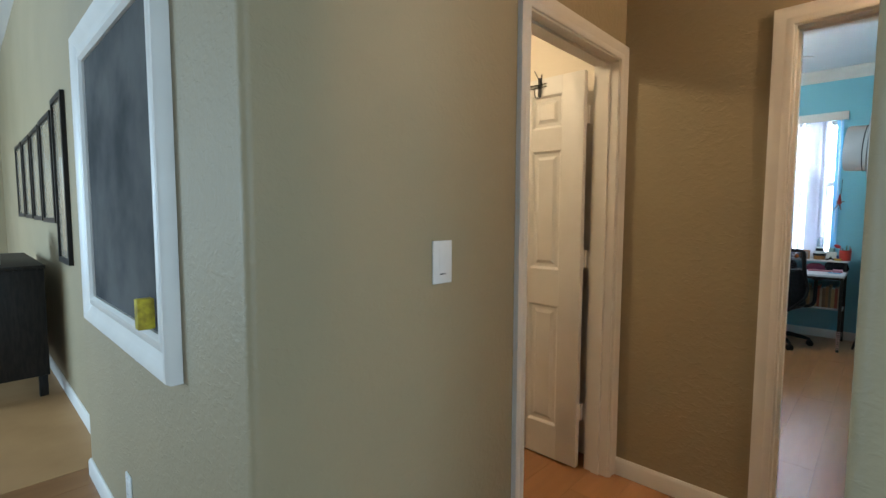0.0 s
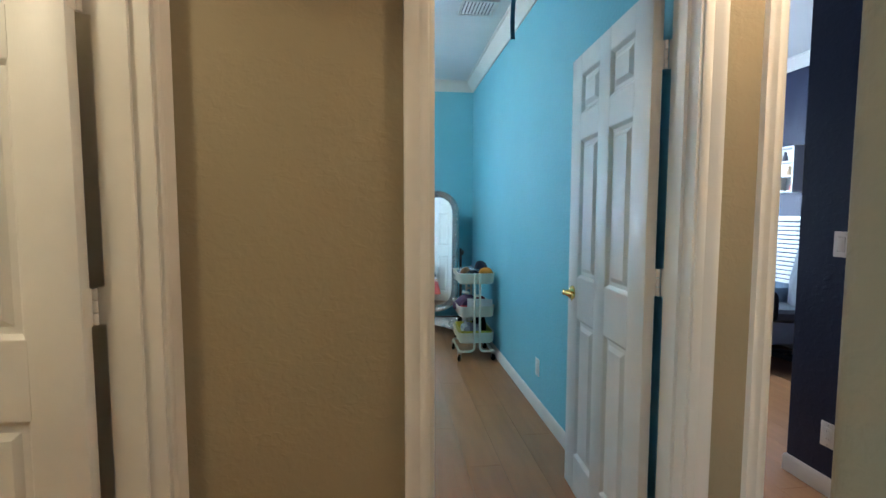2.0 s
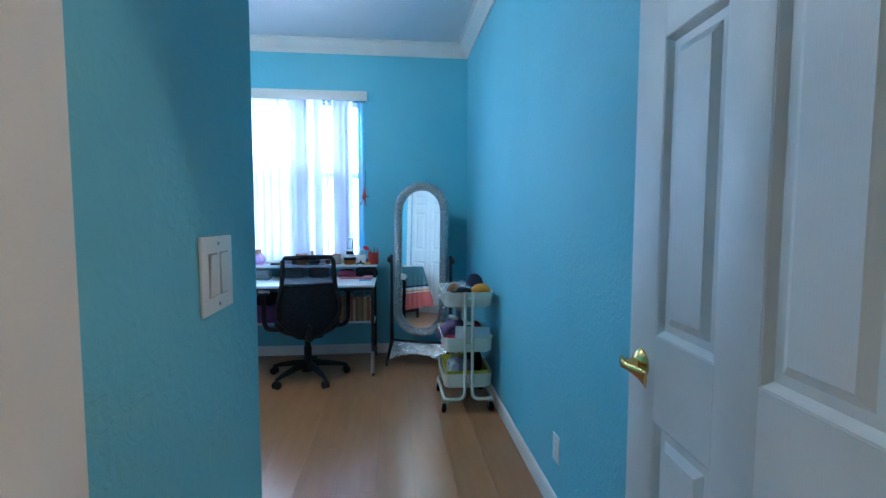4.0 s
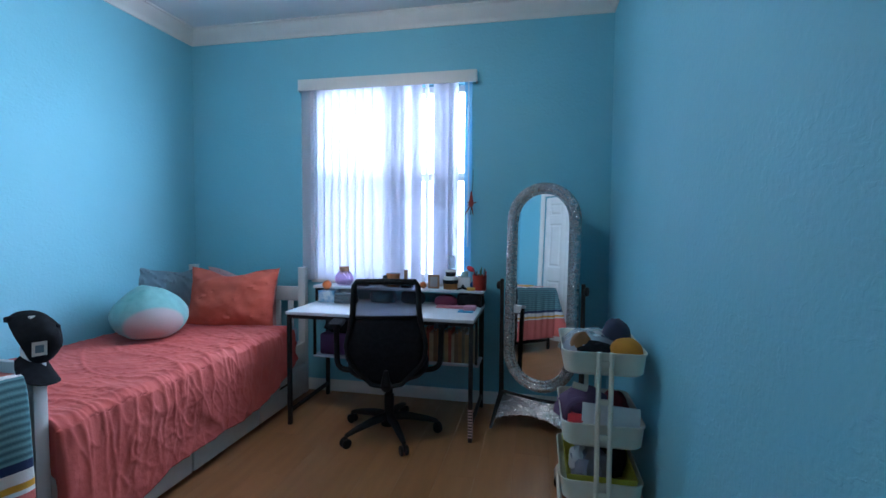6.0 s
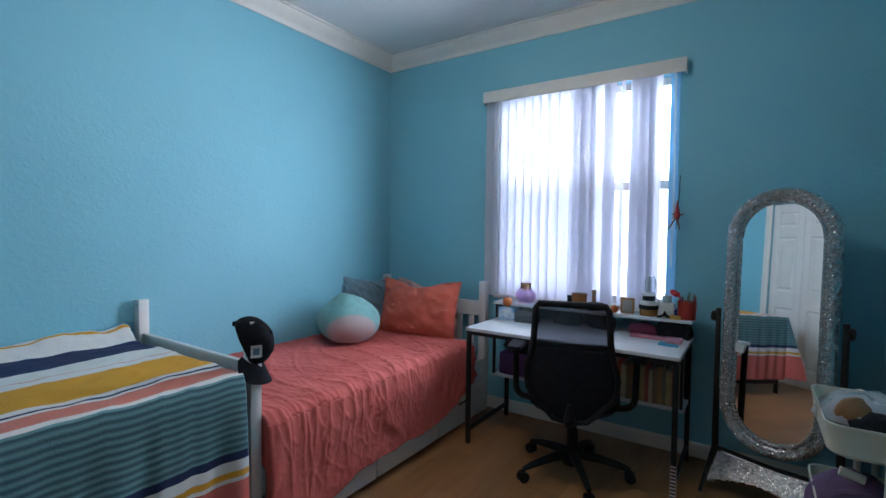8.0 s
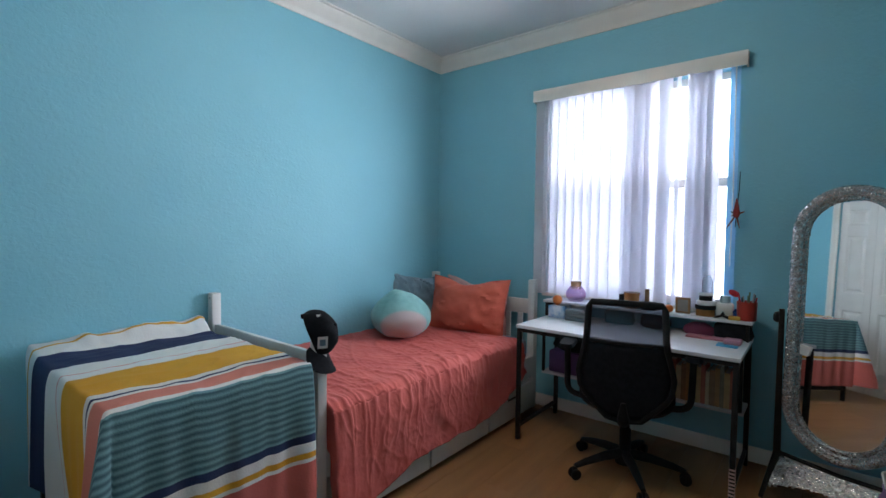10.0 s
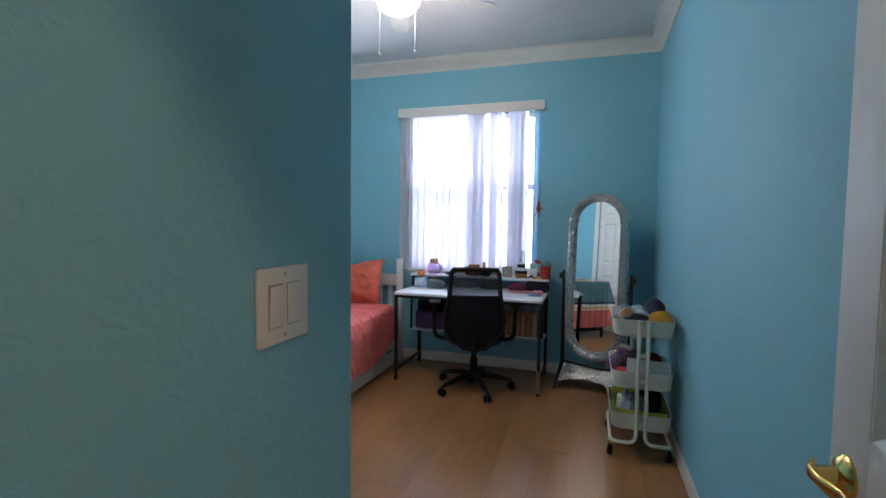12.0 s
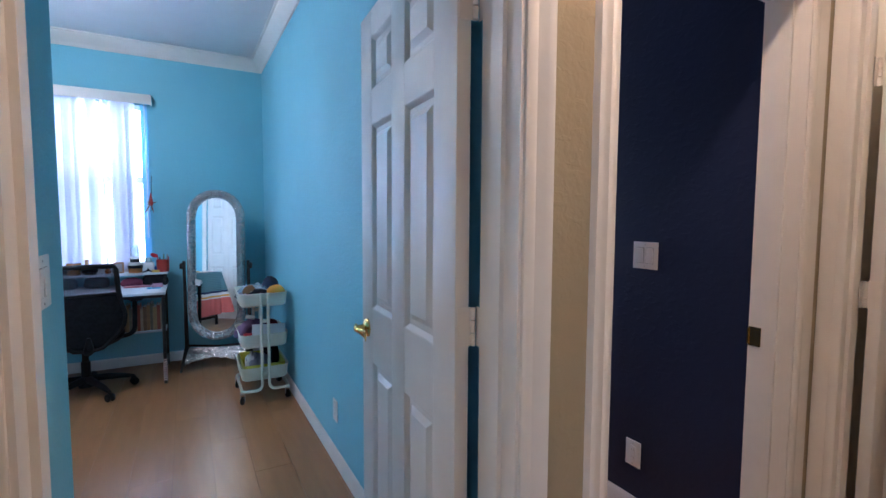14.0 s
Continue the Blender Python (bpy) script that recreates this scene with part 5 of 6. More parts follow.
for i in range(4):
    a, b = corners[i], corners[(i + 1) % 4]
    part("frame_side", loft(bmesh.new(), [[(c[0] + c[2] * d, 0.309 - h, c[1] + c[3] * d) for d, h in prof] for c in (a, b)]), TRIM, board)
eraser = single("chalk_eraser", box(-1.135, 0.245, 0.985, -1.10, 0.29, 1.075, 0.004), material("yellow_felt", (0.62, 0.50, 0.03), 0.8, second=(0.3, 0.22, 0.02), scale=30), "yellow eraser on the chalkboard frame", "eraser")

# ---- living room seen past the corner ----
art = material("sepia_print", (0.50, 0.42, 0.30), 0.25, second=(0.40, 0.33, 0.24), scale=5, coat=0.6)
for x0, x1, z0, z1 in ((-3.70, -3.27, 0.99, 2.08), (-4.4, -3.78, 1.25, 2.03), (-5.05, -4.47, 1.26, 2.02), (-5.75, -5.15, 1.27, 2.02), (-6.5, -5.85, 1.28, 2.03)):
    pic = thing("picture_frame", ((x0 + x1) / 2, 0.34, z0), "black framed print on the pale wall", "picture", "row of framed prints")
    part("frame", boxes((x0, 0.375, z0, x0 + 0.035, 0.399, z1), (x1 - 0.035, 0.375, z0, x1, 0.399, z1), (x0 + 0.035, 0.375, z0, x1 - 0.035, 0.399, z0 + 0.035), (x0 + 0.035, 0.375, z1 - 0.035, x1 - 0.035, 0.399, z1)), DARKWOOD, pic)
    part("print", box(x0 + 0.035, 0.388, z0 + 0.035, x1 - 0.035, 0.396, z1 - 0.035), art, pic)
side = thing("sideboard", (-4.6, 0.1, 0), "black wooden sideboard on slim legs", "sideboard")
part("body", box(-5.3, -0.16, 0.16, -3.86, 0.31, 0.93, 0.006), DARKWOOD, side)
part("top", box(-5.32, -0.18, 0.93, -3.84, 0.315, 0.955, 0.004), DARKWOOD, side)
for i in range(3):
    x = -5.29 + i * 0.475
    d = part("door", box(x, -0.172, 0.19, x + 0.465, -0.161, 0.91, 0.003), DARKWOOD, side)
    part("knob", sphere(x + 0.42, -0.18, 0.6, 0.012, 0.012, 0.012, 8), STEEL, d)
for x in (-5.26, -3.95):
    for y in (-0.13, 0.25):
        part("leg", box(x, y, 0, x + 0.05, y + 0.05, 0.16, 0.004), DARKWOOD, side)
single("table_frame", box(-4.45, 0.02, 0.955, -4.1, 0.04, 1.2, 0.004, Matrix.Translation((0, 0.06, -0.02)) @ pose(0, 0, 0, 0, 0, 0)), STEEL, "leaning silver photo frame on the sideboard", "photo frame")
single("vase", lathe([(0.0, 0.956), (0.05, 0.956), (0.075, 0.99), (0.07, 1.05), (0.035, 1.09), (0.045, 1.11), (0.0, 1.108)], (-4.02, 0.02, 0), 18), BLACKPLASTIC, "round black vase on the sideboard", "vase")
single("plant_pot", lathe([(0.0, 0.956), (0.04, 0.956), (0.05, 1.03), (0.0, 1.028)], (-3.92, -0.05, 0), 16), PLASTIC, "small white pot on the sideboard", "pot")

# ---- navy office seen through its doorway ----
gchair = thing("gaming_chair", (3.35, 4.62, 0), "grey and black high-back desk chair", "chair")
GC = pose(3.35, 4.62, 0, 0, 0, 60)
GREYLEATHER = material("grey_leatherette", (0.10, 0.11, 0.13), 0.5, second=(0.07, 0.08, 0.09), scale=10, bump=0.15)


def at_g(bm):
    bmesh.ops.transform(bm, matrix=GC, verts=bm.verts)
    return bm


part("backrest", at_g(loft(bmesh.new(), [squircle(0.50, 0.10, 0.50, cy=-0.24), squircle(0.54, 0.12, 0.75, cy=-0.26), squircle(0.52, 0.11, 1.0, cy=-0.30), squircle(0.38, 0.10, 1.15, cy=-0.32), squircle(0.34, 0.09, 1.27, cy=-0.34), squircle(0.22, 0.06, 1.31, cy=-0.345)])), GREYLEATHER, gchair)
part("seat", at_g(loft(bmesh.new(), [squircle(0.46, 0.46, 0.42), squircle(0.52, 0.50, 0.45), squircle(0.52, 0.50, 0.50), squircle(0.46, 0.44, 0.53)])), GREYLEATHER, gchair)
part("gas_column", at_g(lathe([(0.028, 0.10), (0.028, 0.42)], n=14)), BLACKPLASTIC, gchair)
for k in range(5):
    a = radians(72 * k + 20)
    c, s = math.cos(a), math.sin(a)
    part("base_leg", at_g(tube([(0.02 * c, 0.02 * s, 0.11), (0.18 * c, 0.18 * s, 0.095), (0.31 * c, 0.31 * s, 0.075)], [0.026, 0.022, 0.015], 8)), BLACKPLASTIC, gchair)
    part("caster", at_g(lathe([(0.0, -0.02), (0.03, -0.018), (0.03, 0.018), (0.0, 0.02)], m=pose(0.31 * c, 0.31 * s, 0.031, 90, 0, math.degrees(a)), n=14)), BLACKPLASTIC, gchair)
for sx in (-1, 1):
    part("armrest", at_g(tube(bend([(sx * 0.2, 0.0, 0.44), (sx * 0.32, 0.0, 0.46), (sx * 0.32, 0.0, 0.68), (sx * 0.32, 0.12, 0.68)], 0.05), 0.02, 8)), BLACKPLASTIC, gchair)
cubby = thing("wall_shelf", (3.92, 5.15, 1.55), "white cubby shelf with small items on it", "shelf")
part("case", boxes((3.85, 4.95, 1.54, 4.0, 4.965, 1.98), (3.85, 5.385, 1.54, 4.0, 5.40, 1.98), (3.85, 4.965, 1.54, 4.0, 5.385, 1.555), (3.85, 4.965, 1.965, 4.0, 5.385, 1.98), (3.99, 4.965, 1.555, 4.0, 5.385, 1.965)), WHITEWOOD, cubby)
for z in (1.69, 1.83):
    part("board", box(3.852, 4.965, z, 3.99, 5.385, z + 0.012), WHITEWOOD, cubby)
part("divider", box(3.852, 5.17, 1.555, 3.99, 5.182, 1.69), WHITEWOOD, cubby)
for y, z, r, c in ((5.02, 1.555, 0.03, (0.5, 0.1, 0.08)), (5.28, 1.555, 0.035, (0.3, 0.3, 0.32)), (5.06, 1.702, 0.03, (0.5, 0.35, 0.2)), (5.2, 1.702, 0.028, (0.6, 0.2, 0.15)), (5.3, 1.842, 0.03, (0.5, 0.12, 0.1)), (5.12, 1.842, 0.026, (0.1, 0.1, 0.12))):
    single("figurine", lathe([(0.0, z), (r, z), (r * 0.8, z + 0.05), (r * 0.5, z + 0.07), (r * 0.6, z + 0.09), (0.0, z + 0.1)], (3.92, y, 0), 12), material("figurine_paint", c, 0.5), "small painted ornament on the cubby shelf", "ornament")
daybed = thing("daybed", (3.75, 5.2, 0), "white slatted daybed with pale blue bedding", "bed")
part("base", box(3.05, 4.75, 0.12, 3.95, 6.2, 0.42, 0.01), WHITEWOOD, daybed)
part("back_rail", box(3.955, 4.75, 1.26, 3.995, 6.2, 1.31, 0.006), WHITEWOOD, daybed)
for i in range(15):
    part("louvre", box(3.965, 4.76, 0.60 + i * 0.044, 3.985, 6.19, 0.632 + i * 0.044, 0.003), WHITEWOOD, daybed)
part("bedding", box(3.06, 4.8, 0.42, 3.94, 6.15, 0.66, 0.07), SHEET, daybed)
# Unseen window frame, added to go with the office fill lamp.
woff = tagged(thing("assumed_window", (2.3, 6.45, 0.85), "assumed office window, out of view", "window"), kind="structure")
part("window_frame", boxes((1.6, 6.43, 0.85, 1.65, 6.49, 2.2), (2.95, 6.43, 0.85, 3.0, 6.49, 2.2), (1.65, 6.43, 0.85, 2.95, 6.49, 0.9), (1.65, 6.43, 2.15, 2.95, 6.49, 2.2)), TRIM, woff)

# ---- things on the trolley ----
def lump(x, y, z, rx, ry, rz, rough=0.18, seedy=0.0, freq=2.4, n=18, m=None):
    """A soft heap, flat below."""
    bm = sphere(0, 0, 0, 1, 1, 1, n)
    for v in bm.verts:
        c = v.co.copy()
        k = 1 + rough * wob(c.x * freq + seedy, c.y * freq, c.z * freq) + 0.5 * rough * wob(c.x * freq * 2.6, c.y * freq * 2.6 + seedy, c.z * 2)
        v.co = Vector((c.x * rx * k, c.y * ry * k, max(c.z * rz * k, -rz * 0.55)))
    bmesh.ops.transform(bm, matrix=Matrix.Translation((x, y, z + rz * 0.55)) @ (m or Matrix()), verts=bm.verts)
    return bm


def fabric(name, c, rough=0.9, bump=0.35):
    return material(name, c, rough, second=tuple(v * 0.72 for v in c), scale=9, amount=1.0, bump=bump, bump_scale=130)


MUSTARD, NAVYCLOTH, BROWNCLOTH = fabric("mustard_wool", (0.55, 0.24, 0.02)), fabric("navy_cotton", (0.02, 0.028, 0.06)), fabric("brown_fur", (0.22, 0.11, 0.04))
PURPLE, REDCLOTH, WHITECLOTH = fabric("purple_fabric", (0.13, 0.08, 0.16)), fabric("dark_red_fabric", (0.25, 0.02, 0.03)), fabric("white_cotton", (0.6, 0.6, 0.6))
YELLOW = material("lime_yellow_plastic", (0.55, 0.52, 0.05), 0.4, second=(0.5, 0.47, 0.05), scale=10)
FILM = clear("clear_plastic_bag", (0.85, 0.9, 0.95), 0.12, 0.7)
T0, T1, T2 = 0.714, 0.416, 0.179
single("plastic_bag", lump(0.775, 5.19, T0, 0.12, 0.17, 0.078, 0.25, 1.0), FILM, "crumpled clear plastic bag in the top tray", "bag")
single("knit_hat", lump(0.905, 5.02, T0 + 0.04, 0.066, 0.06, 0.058, 0.08, 3.0, 5.0), MUSTARD, "mustard knit hat on the trolley's top tray", "hat")
single("navy_cap", lump(0.895, 5.20, T0 + 0.02, 0.065, 0.085, 0.10, 0.12, 6.0), NAVYCLOTH, "dark navy cap on the trolley's top tray", "cap")
single("brown_beanie", lump(0.735, 5.10, T0 + 0.025, 0.05, 0.055, 0.066, 0.1, 8.0), BROWNCLOTH, "brown fluffy beanie in the top tray", "hat")
single("black_scarf", lump(0.80, 5.06, T0 + 0.01, 0.10, 0.075, 0.055, 0.28, 9.0), BLACKFABRIC, "black scarf heaped in the top tray", "scarf")
single("white_scarf", lump(0.80, 5.22, T0 + 0.01, 0.085, 0.09, 0.05, 0.25, 4.0), WHITECLOTH, "white scarf with dark print in the top tray", "scarf")
single("purple_bag", lump(0.76, 5.20, T1, 0.12, 0.14, 0.095, 0.25, 11.0), PURPLE, "purple fabric bag in the middle tray", "bag")
band = single("purple_sandal", tube(bend([(0.67, 5.08, T1 + 0.05), (0.70, 5.06, T1 + 0.14), (0.80, 5.08, T1 + 0.12), (0.84, 5.16, T1 + 0.05)], 0.05, 5), 0.016, 8), PURPLE, "purple strap sandal in the middle tray", "sandal")
single("red_pouch", lump(0.90, 5.22, T1, 0.06, 0.12, 0.085, 0.15, 14.0), REDCLOTH, "dark red pouch in the middle tray", "pouch")
single("red_booklet", box(0.68, 4.99, T1, 0.74, 5.2, T1 + 0.075, 0.003, None), material("red_card", (0.5, 0.03, 0.04), 0.5), "red booklet in the middle tray", "booklet")
single("paper_sheet", box(-0.115, -0.002, 0, 0.115, 0.002, 0.115, 0, pose(0.845, 4.985, T1 + 0.03, -12, 3, 0)), WHITEWOOD, "white folded paper in the middle tray", "paper")
single("paint_roller", tube([(0.70, 5.07, T1 + 0.20), (0.76, 5.07, T1 + 0.185)], 0.014, 10), CREAMMETAL, "cream roller handle above the middle tray", "roller")
ybox = thing("yellow_tray", (0.81, 5.14, T2), "lime yellow open plastic tray with clutter", "tray")
part("shell", loft(bmesh.new(), [[(0.812 + sx * w, 5.145 + sy * d, z) for sx, sy in ((-1, -1), (1, -1), (1, 1), (-1, 1))] for w, d, z in ((0.125, 0.175, T2), (0.14, 0.195, T2 + 0.10), (0.136, 0.191, T2 + 0.10), (0.122, 0.172, T2 + 0.006))]), YELLOW, ybox, smooth=False)
single("folded_cloth", lump(0.79, 5.10, T2 + 0.01, 0.09, 0.10, 0.085, 0.3, 21.0), fabric("grey_print", (0.30, 0.29, 0.34)), "grey patterned cloth in the bottom tray", "cloth")
single("white_cloth", lump(0.745, 5.13, T2 + 0.03, 0.05, 0.07, 0.075, 0.3, 25.0), WHITECLOTH, "white cloth in the bottom tray", "cloth")
single("black_bag", lump(0.885, 5.22, T2 + 0.01, 0.065, 0.13, 0.14, 0.15, 23.0), BLACKFABRIC, "black bag standing in the bottom tray", "bag")

# ---- things on the desk ----
SH, DT, LS = 0.858, 0.744, 0.368
LILAC = clear("lilac_glass", (0.88, 0.78, 0.93), 0.05, 0.84)
jar = thing("glass_jar", (-0.86, 6.22, SH), "round lilac glass jar with a cork lid", "jar")
part("bowl", lathe([(0.0, SH), (0.045, SH), (0.068, SH + 0.03), (0.07, SH + 0.06), (0.045, SH + 0.098), (0.034, SH + 0.105), (0.032, SH + 0.105), (0.043, SH + 0.096), (0.066, SH + 0.06), (0.062, SH + 0.03), (0.0, SH + 0.006)], (-0.86, 6.22, 0), 22), LILAC, jar)
part("cork", lathe([(0.0, SH + 0.085), (0.032, SH + 0.085), (0.037, SH + 0.135), (0.0, SH + 0.135)], (-0.86, 6.22, 0), 16), material("cork", (0.33, 0.20, 0.11), 0.85, second=(0.24, 0.14, 0.07), scale=40), jar)


def pot(name, x, y, z, prof, mat, label, cat):
    return single(name, lathe([(r, z + h) for r, h in prof], (x, y, 0), 18), mat, label, cat)


WOODEN, AMBER = material("warm_wood", (0.36, 0.20, 0.09), 0.5, second=(0.28, 0.15, 0.06), scale=14, stretch=(1, 1, 5)), material("amber_jar", (0.30, 0.13, 0.04), 0.25)
WHITEPLASTIC, DARKRED = PLASTIC, material("dark_red_lacquer", (0.22, 0.03, 0.03), 0.3)
ORANGE, SKYBLUE = material("orange_plastic", (0.6, 0.16, 0.03), 0.4), material("blue_plastic", (0.02, 0.07, 0.25), 0.35)
single("remote_control", box(-0.745, 6.19, SH, -0.665, 6.225, SH + 0.016, 0.006), BLACKPLASTIC, "small black remote on the upper shelf", "remote")
pot("black_box_candle", -0.54, 6.24, SH, ((0, 0), (0.028, 0), (0.028, 0.075), (0, 0.076)), BLACKPLASTIC, "black candle tin on the shelf", "candle")
pot("candle_jar", -0.475, 6.20, SH, ((0, 0), (0.045, 0), (0.048, 0.085), (0.05, 0.088), (0.05, 0.098), (0, 0.099)), AMBER, "amber candle jar with a wooden lid", "candle")
pot("wooden_stick_jar", -0.395, 6.25, SH, ((0, 0), (0.014, 0), (0.014, 0.12), (0, 0.121)), WOODEN, "slim wooden bottle on the shelf", "bottle")
pot("black_dish", -0.37, 6.19, SH, ((0, 0), (0.04, 0), (0.058, 0.03), (0.055, 0.045), (0, 0.04)), BLACKPLASTIC, "black dish with small things", "dish")
single("orange_ball", sphere(-0.245, 6.17, SH + 0.024, 0.024, 0.024, 0.024, 14), ORANGE, "small orange ball on the shelf", "ball")
card = thing("photo_card", (-0.175, 6.19, SH), "small brown framed photo on the shelf", "photo")
part("frame", box(-0.215, 6.19, SH, -0.135, 6.205, SH + 0.095, 0.003), WOODEN, card)
part("print", box(-0.203, 6.188, SH + 0.012, -0.147, 6.19, SH + 0.083), fabric("photo_print", (0.35, 0.32, 0.3)), card)
stack = thing("stacked_tins", (-0.055, 6.20, SH), "stack of round dark and white tins", "tin")
for i, (r, h, m) in enumerate(((0.05, 0.04, AMBER), (0.055, 0.025, BLACKPLASTIC), (0.05, 0.025, WHITEPLASTIC), (0.035, 0.03, BLACKPLASTIC), (0.04, 0.012, WHITEPLASTIC))):
    z = SH + (0, 0.04, 0.065, 0.09, 0.12)[i]
    part("tin", lathe([(0, z), (r, z), (r, z + h - 0.003), (r - 0.003, z + h), (0, z + h)], (-0.055, 6.20, 0), 20), m, stack)
pot("clear_flask", -0.06, 6.27, SH, ((0, 0), (0.03, 0), (0.03, 0.2), (0.02, 0.23), (0, 0.231)), FILM, "tall clear plastic flask on the shelf", "flask")
bottle = thing("lotion_bottle", (0.045, 6.21, SH), "white square lotion bottle on the shelf", "bottle")
part("body", box(0.0, 6.185, SH, 0.085, 6.24, SH + 0.085, 0.012), WHITEPLASTIC, bottle)
part("cap", lathe([(0, SH + 0.085), (0.026, SH + 0.085), (0.026, SH + 0.125), (0, SH + 0.126)], (0.042, 6.212, 0), 16), material("pale_teal_cap", (0.35, 0.48, 0.47), 0.4), bottle)
bow = thing("hair_clip", (0.04, 6.15, SH), "black claw hair clip on the shelf", "hair clip")
part("claw", loft(bmesh.new(), [[(0.04 + x, 6.15 + y, SH + z) for x, z in ((-0.045, 0.0), (-0.035, 0.012), (-0.012, 0.02), (0, 0.042), (0.012, 0.02), (0.035, 0.012), (0.045, 0.0), (0.02, 0.005), (0, 0.012), (-0.02, 0.005))] for y in (-0.012, 0.012)]), BLACKPLASTIC, bow)
pot("blue_bowl", 0.135 - 0.02, 6.235, SH, ((0, 0), (0.035, 0), (0.052, 0.03), (0.055, 0.045), (0.05, 0.044), (0.033, 0.006), (0, 0.006)), SKYBLUE, "small blue bowl on the shelf", "bowl")
single("sticky_notes", box(0.07, 6.135, SH, 0.125, 6.17, SH + 0.02, 0.002), material("yellow_paper", (0.6, 0.36, 0.06), 0.7), "yellow block of sticky notes", "notes")
cup = thing("pen_cup", (0.165, 6.2, SH), "red cup full of pens and brushes", "pen cup")
CX, CY = 0.150, 6.195
part("cup", lathe([(0, SH), (0.047, SH), (0.05, SH + 0.105), (0.047, SH + 0.105), (0.044, SH + 0.006), (0, SH + 0.006)], (CX, CY, 0), 22), material("red_enamel", (0.42, 0.035, 0.02), 0.35, second=(0.36, 0.03, 0.02), scale=10), cup)
for i in range(9):
    a = i * 0.7
    dx, dy = math.cos(a), math.sin(a)
    c = ((0.5, 0.02, 0.03), (0.05, 0.06, 0.06), (0.1, 0.16, 0.08), (0.3, 0.3, 0.3), (0.05, 0.05, 0.2))[i % 5]
    part("pen", tube([(CX + 0.02 * dx, CY + 0.02 * dy, SH + 0.01), (CX + 0.045 * dx, CY + 0.04 * dy, SH + 0.13 + 0.012 * (i % 3))], 0.0045, 6), material("pen_paint", c, 0.4), cup)
part("scissors", sphere(CX - 0.065, CY, SH + 0.145, 0.03, 0.012, 0.018, 10, None, pose(0, 0, 0, 0, 30, 0)), material("red_plastic", (0.55, 0.02, 0.03), 0.35), cup, "red scissor handle")
# on the desktop, under the shelf
tissue = thing("tissue_box", (-0.94, 6.15, DT), "blue and white tissue box", "tissue box")
part("carton", box(-1.005, 6.09, DT, -0.885, 6.22, DT + 0.085, 0.003), material("blue_white_print", (0.12, 0.30, 0.55), 0.5, second=(0.6, 0.66, 0.72), scale=16, amount=0.4), tissue)
single("red_ball", sphere(-0.955, 6.13, DT + 0.087 + 0.034, 0.034, 0.034, 0.034, 16), ORANGE, "orange red ball on the tissue box", "ball")
single("white_pouch", lump(-0.83, 6.20, DT, 0.06, 0.05, 0.07, 0.1, 31.0), WHITECLOTH, "white pouch beside the tissue box", "pouch")
for k, (w, z) in enumerate(((0.15, 0.0), (0.145, 0.026), (0.14, 0.05))):
    single("grey_case", box(-0.87, 6.06 + 0.004 * k, DT + z, -0.87 + w, 6.16, DT + z + 0.024, 0.004), material("grey_case", (0.10 + 0.02 * k, 0.12 + 0.02 * k, 0.14 + 0.02 * k), 0.5), "flat grey case in a small stack", "case", "stack of cases")
single("teal_pouch", lump(-0.55, 6.2, DT, 0.10, 0.05, 0.07, 0.15, 33.0), fabric("dull_teal_cloth", (0.06, 0.12, 0.14)), "dull teal pouch under the shelf", "pouch")
single("dark_pouch", lump(-0.33, 6.2, DT, 0.09, 0.05, 0.065, 0.15, 35.0), fabric("dark_cloth", (0.03, 0.035, 0.05)), "dark pouch under the shelf", "pouch")
single("pencil_case", lump(-0.08, 6.17, DT, 0.085, 0.035, 0.05, 0.08, 37.0), fabric("plum_cloth", (0.16, 0.03, 0.07)), "plum pencil case on the desk", "pencil case")
single("black_purse", lump(0.09, 6.17, DT, 0.10, 0.04, 0.075, 0.1, 39.0), BLACKFABRIC, "black purse on the desk", "purse")
single("pink_notebook", box(-0.13, 6.06, DT, 0.06, 6.13, DT + 0.012, 0.002), material("pink_cover", (0.45, 0.16, 0.2), 0.5), "pink notebook on the desk", "notebook")
single("blue_card", box(0.04, 5.93, DT, 0.14, 6.02, DT + 0.004, 0.001), material("sky_card", (0.05, 0.35, 0.6), 0.5), "bright blue card on the desk", "card")
single("pink_eraser", box(0.07, 5.98, DT + 0.004, 0.15, 6.06, DT + 0.03, 0.006), material("pink_rubber", (0.55, 0.25, 0.33), 0.6), "pink packet on the blue card", "packet")
# on the lower shelf
single("purple_box", box(-0.99, 6.08, LS, -0.62, 6.27, LS + 0.15, 0.012), fabric("purple_felt", (0.15, 0.07, 0.20)), "purple fabric storage box on the lower shelf", "box")
single("black_jacket", lump(-0.80, 6.17, LS + 0.15, 0.19, 0.08, 0.085, 0.15, 41.0), BLACKFABRIC, "black folded jacket on the purple box", "jacket")
x, k = -0.27, 0
covers = ((0.46, 0.26, 0.12), (0.24, 0.20, 0.14), (0.58, 0.40, 0.20), (0.44, 0.12, 0.08), (0.62, 0.50, 0.34), (0.30, 0.17, 0.10))
mats = [material("book_cover", c, 0.6, second=tuple(v * 0.8 for v in c), scale=20) for c in covers]
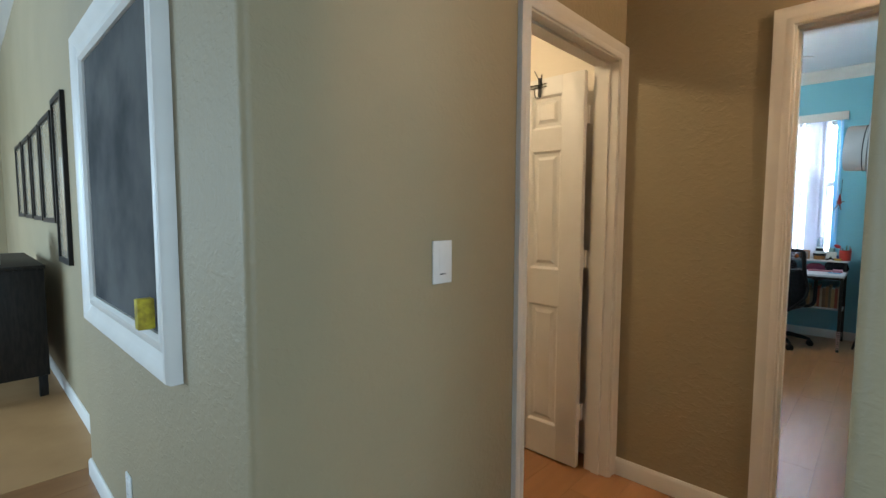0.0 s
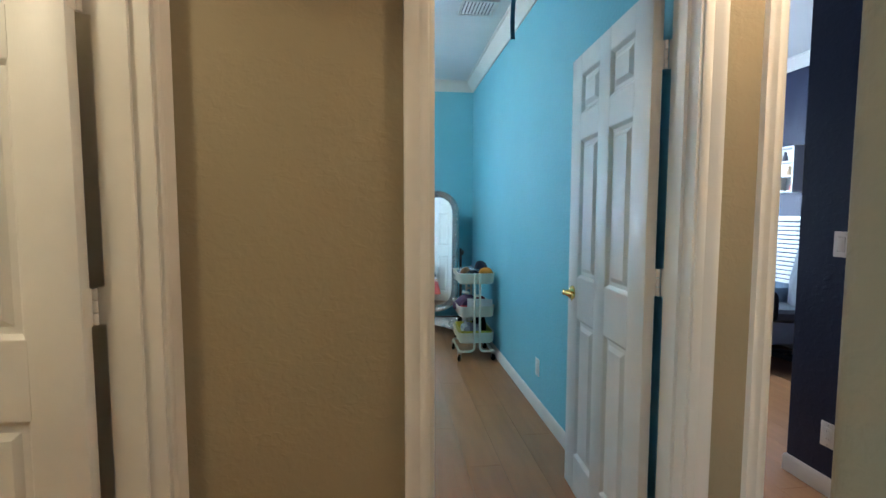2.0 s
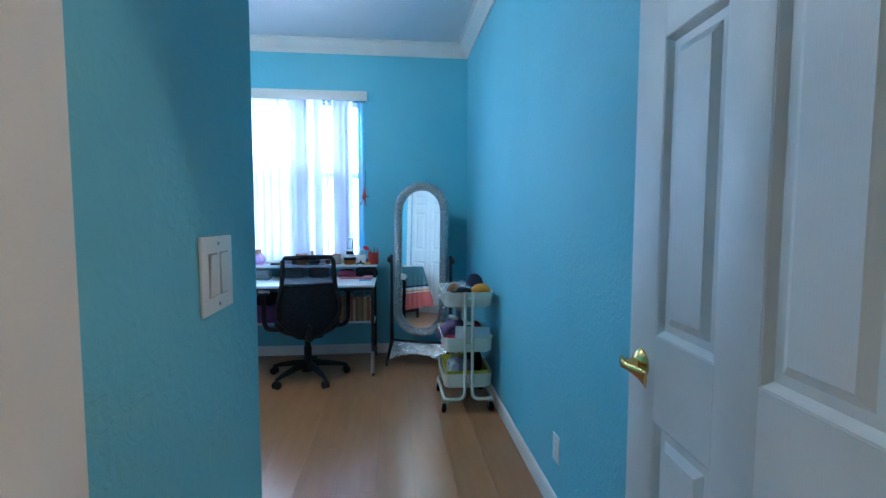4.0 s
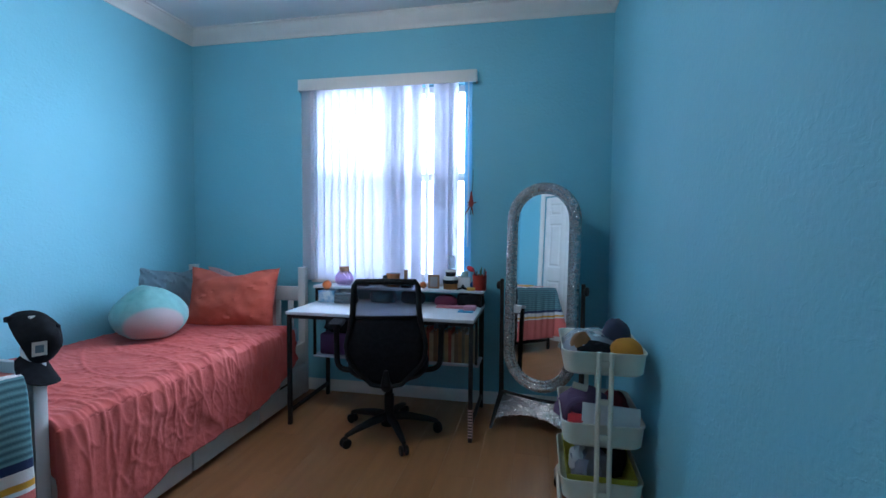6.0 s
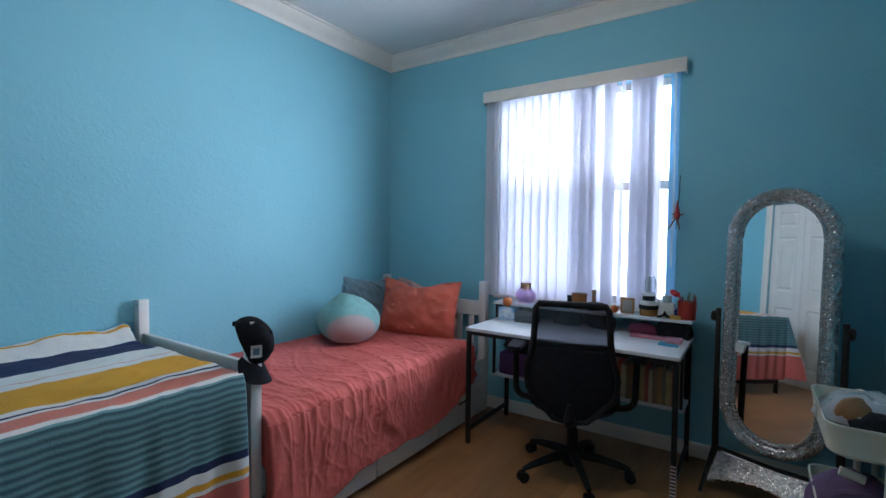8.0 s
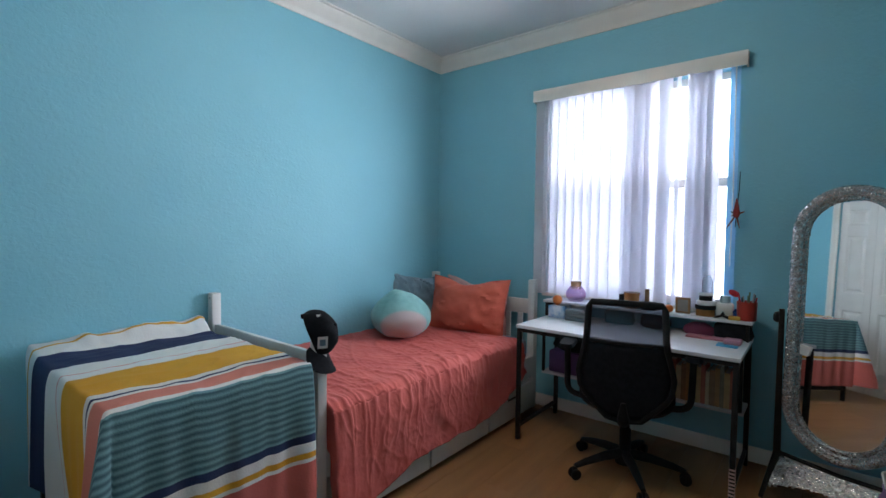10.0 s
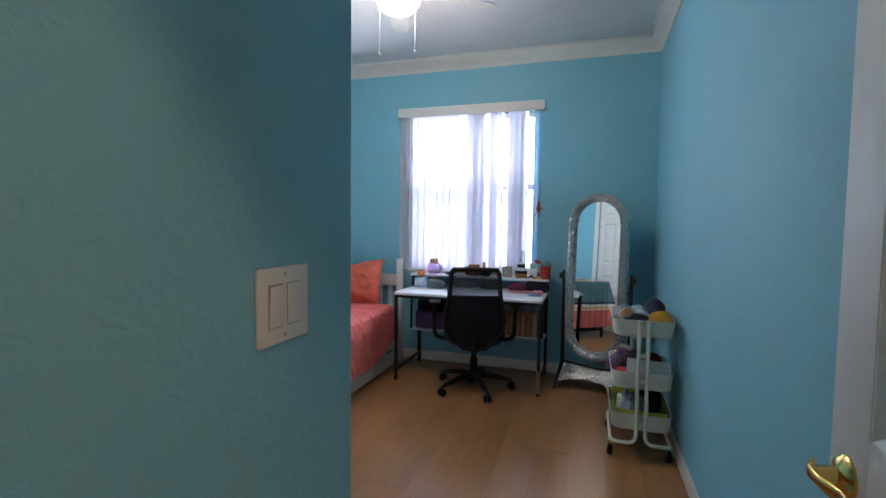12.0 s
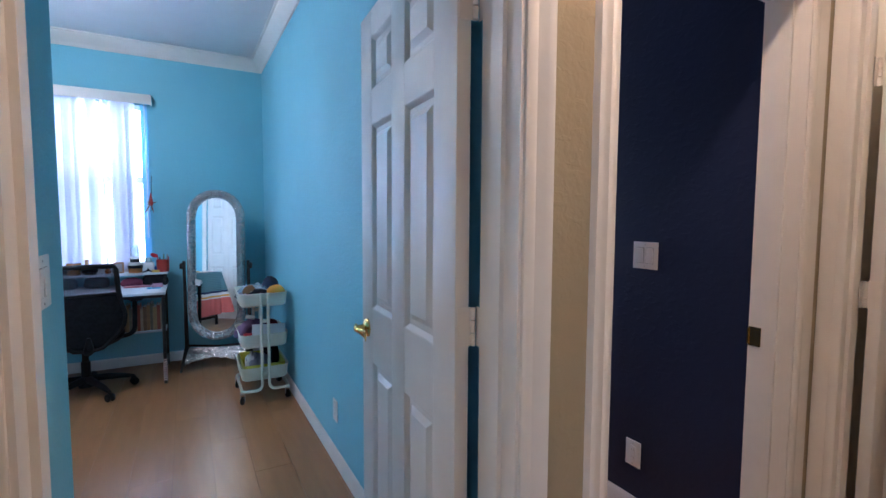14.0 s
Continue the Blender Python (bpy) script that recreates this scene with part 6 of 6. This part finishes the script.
while x < 0.125:
    w = 0.018 + 0.012 * ((k * 37) % 10) / 10
    h = 0.19 + 0.045 * ((k * 53) % 10) / 10
    bk = thing("book", (x, 6.18, LS), "upright book in a row on the lower shelf", "book", "books under the desk")
    part("cover", boxes((x, 6.085, LS, x + 0.0025, 6.24, LS + h), (x + w - 0.0025, 6.085, LS, x + w, 6.24, LS + h), (x + 0.0025, 6.085, LS, x + w - 0.0025, 6.088, LS + h)), mats[k % 6], bk)
    part("pages", box(x + 0.0028, 6.0885, LS + 0.003, x + w - 0.0028, 6.235, LS + h - 0.004), WHITECLOTH, bk)
    x, k = x + w + 0.0012, k + 1

# ---- ornament and wand beside the blind ----
orn = thing("hanging_ornament", (0.075, 6.29, 1.66), "red paper bird ornament on a thin cord", "ornament")
OX, OY = 0.073, 6.285
part("cord", tube([(OX + 0.012, OY, 1.70), (OX + 0.01, OY, 1.60), (OX, OY, 1.46), (OX - 0.004, OY, 1.38)], 0.0022, 6), BLACKSTEEL, orn)
part("body", lathe([(0.0, 1.43), (0.014, 1.44), (0.018, 1.46), (0.012, 1.50), (0.005, 1.54), (0.0, 1.55)], (OX, OY, 0), 10), material("red_paper", (0.35, 0.03, 0.02), 0.6), orn)
for a, ln in ((-60, 0.035), (70, 0.045), (-150, 0.10), (168, 0.085), (-110, 0.03)):
    dx, dz = math.sin(radians(a)), math.cos(radians(a))
    part("leaf", loft(bmesh.new(), [[(OX + dx * t * ln + px * dz * w, OY - 0.004 + py, 1.455 + dz * t * ln - px * dx * w) for px, py in ((-1, 0), (0, -0.002), (1, 0), (0, 0.002))] for t, w in ((0, 0.0015), (0.4, 0.005), (0.8, 0.0035), (1, 0.0008))]), material("dry_leaf", (0.20, 0.05, 0.02) if a % 20 else (0.08, 0.09, 0.02), 0.7), orn)
wand = single("blind_wand", tube([(0.045, 6.305, 2.32), (0.05, 6.303, 1.6), (0.045, 6.305, 1.15)], 0.004, 8), PLASTIC, "thin white wand of the blind", "wand")

# ---- floor planks ----
PW, PL = 0.19, 1.21
shapes = {}


def plank(x0, y0, x1, y1):
    w, d = round(x1 - x0, 3), round(y1 - y0, 3)
    if (w, d) not in shapes:
        bm = box(-w / 2 + 0.0006, -d / 2 + 0.0006, -0.0035, w / 2 - 0.0006, d / 2 - 0.0006, 0.0, 0.0)
        shapes[w, d] = mesh_of("plank", bm, OAK, False)
    ob = new("plank", shapes[w, d])
    ob.parent = floor
    ob.location = ((x0 + x1) / 2, (y0 + y1) / 2, 0.0)
    return ob


def lay(x0, x1, y0, y1):
    i = 0
    x = x0
    while x < x1 - 0.01:
        xe = min(x + PW, x1)
        y = y0 - PL * ((i * 0.37) % 1.0)
        while y < y1 - 0.01:
            a, b = max(y, y0), min(y + PL, y1)
            if b - a > 0.02:
                plank(x, a, xe, b)
            y += PL
        x, i = xe, i + 1


lay(LEFT, RIGHT, 2.235, FAR)
lay(-2.5, 2.28, -0.9, 2.235)
lay(RIGHT + 0.12, 3.2, 2.235, 4.7)
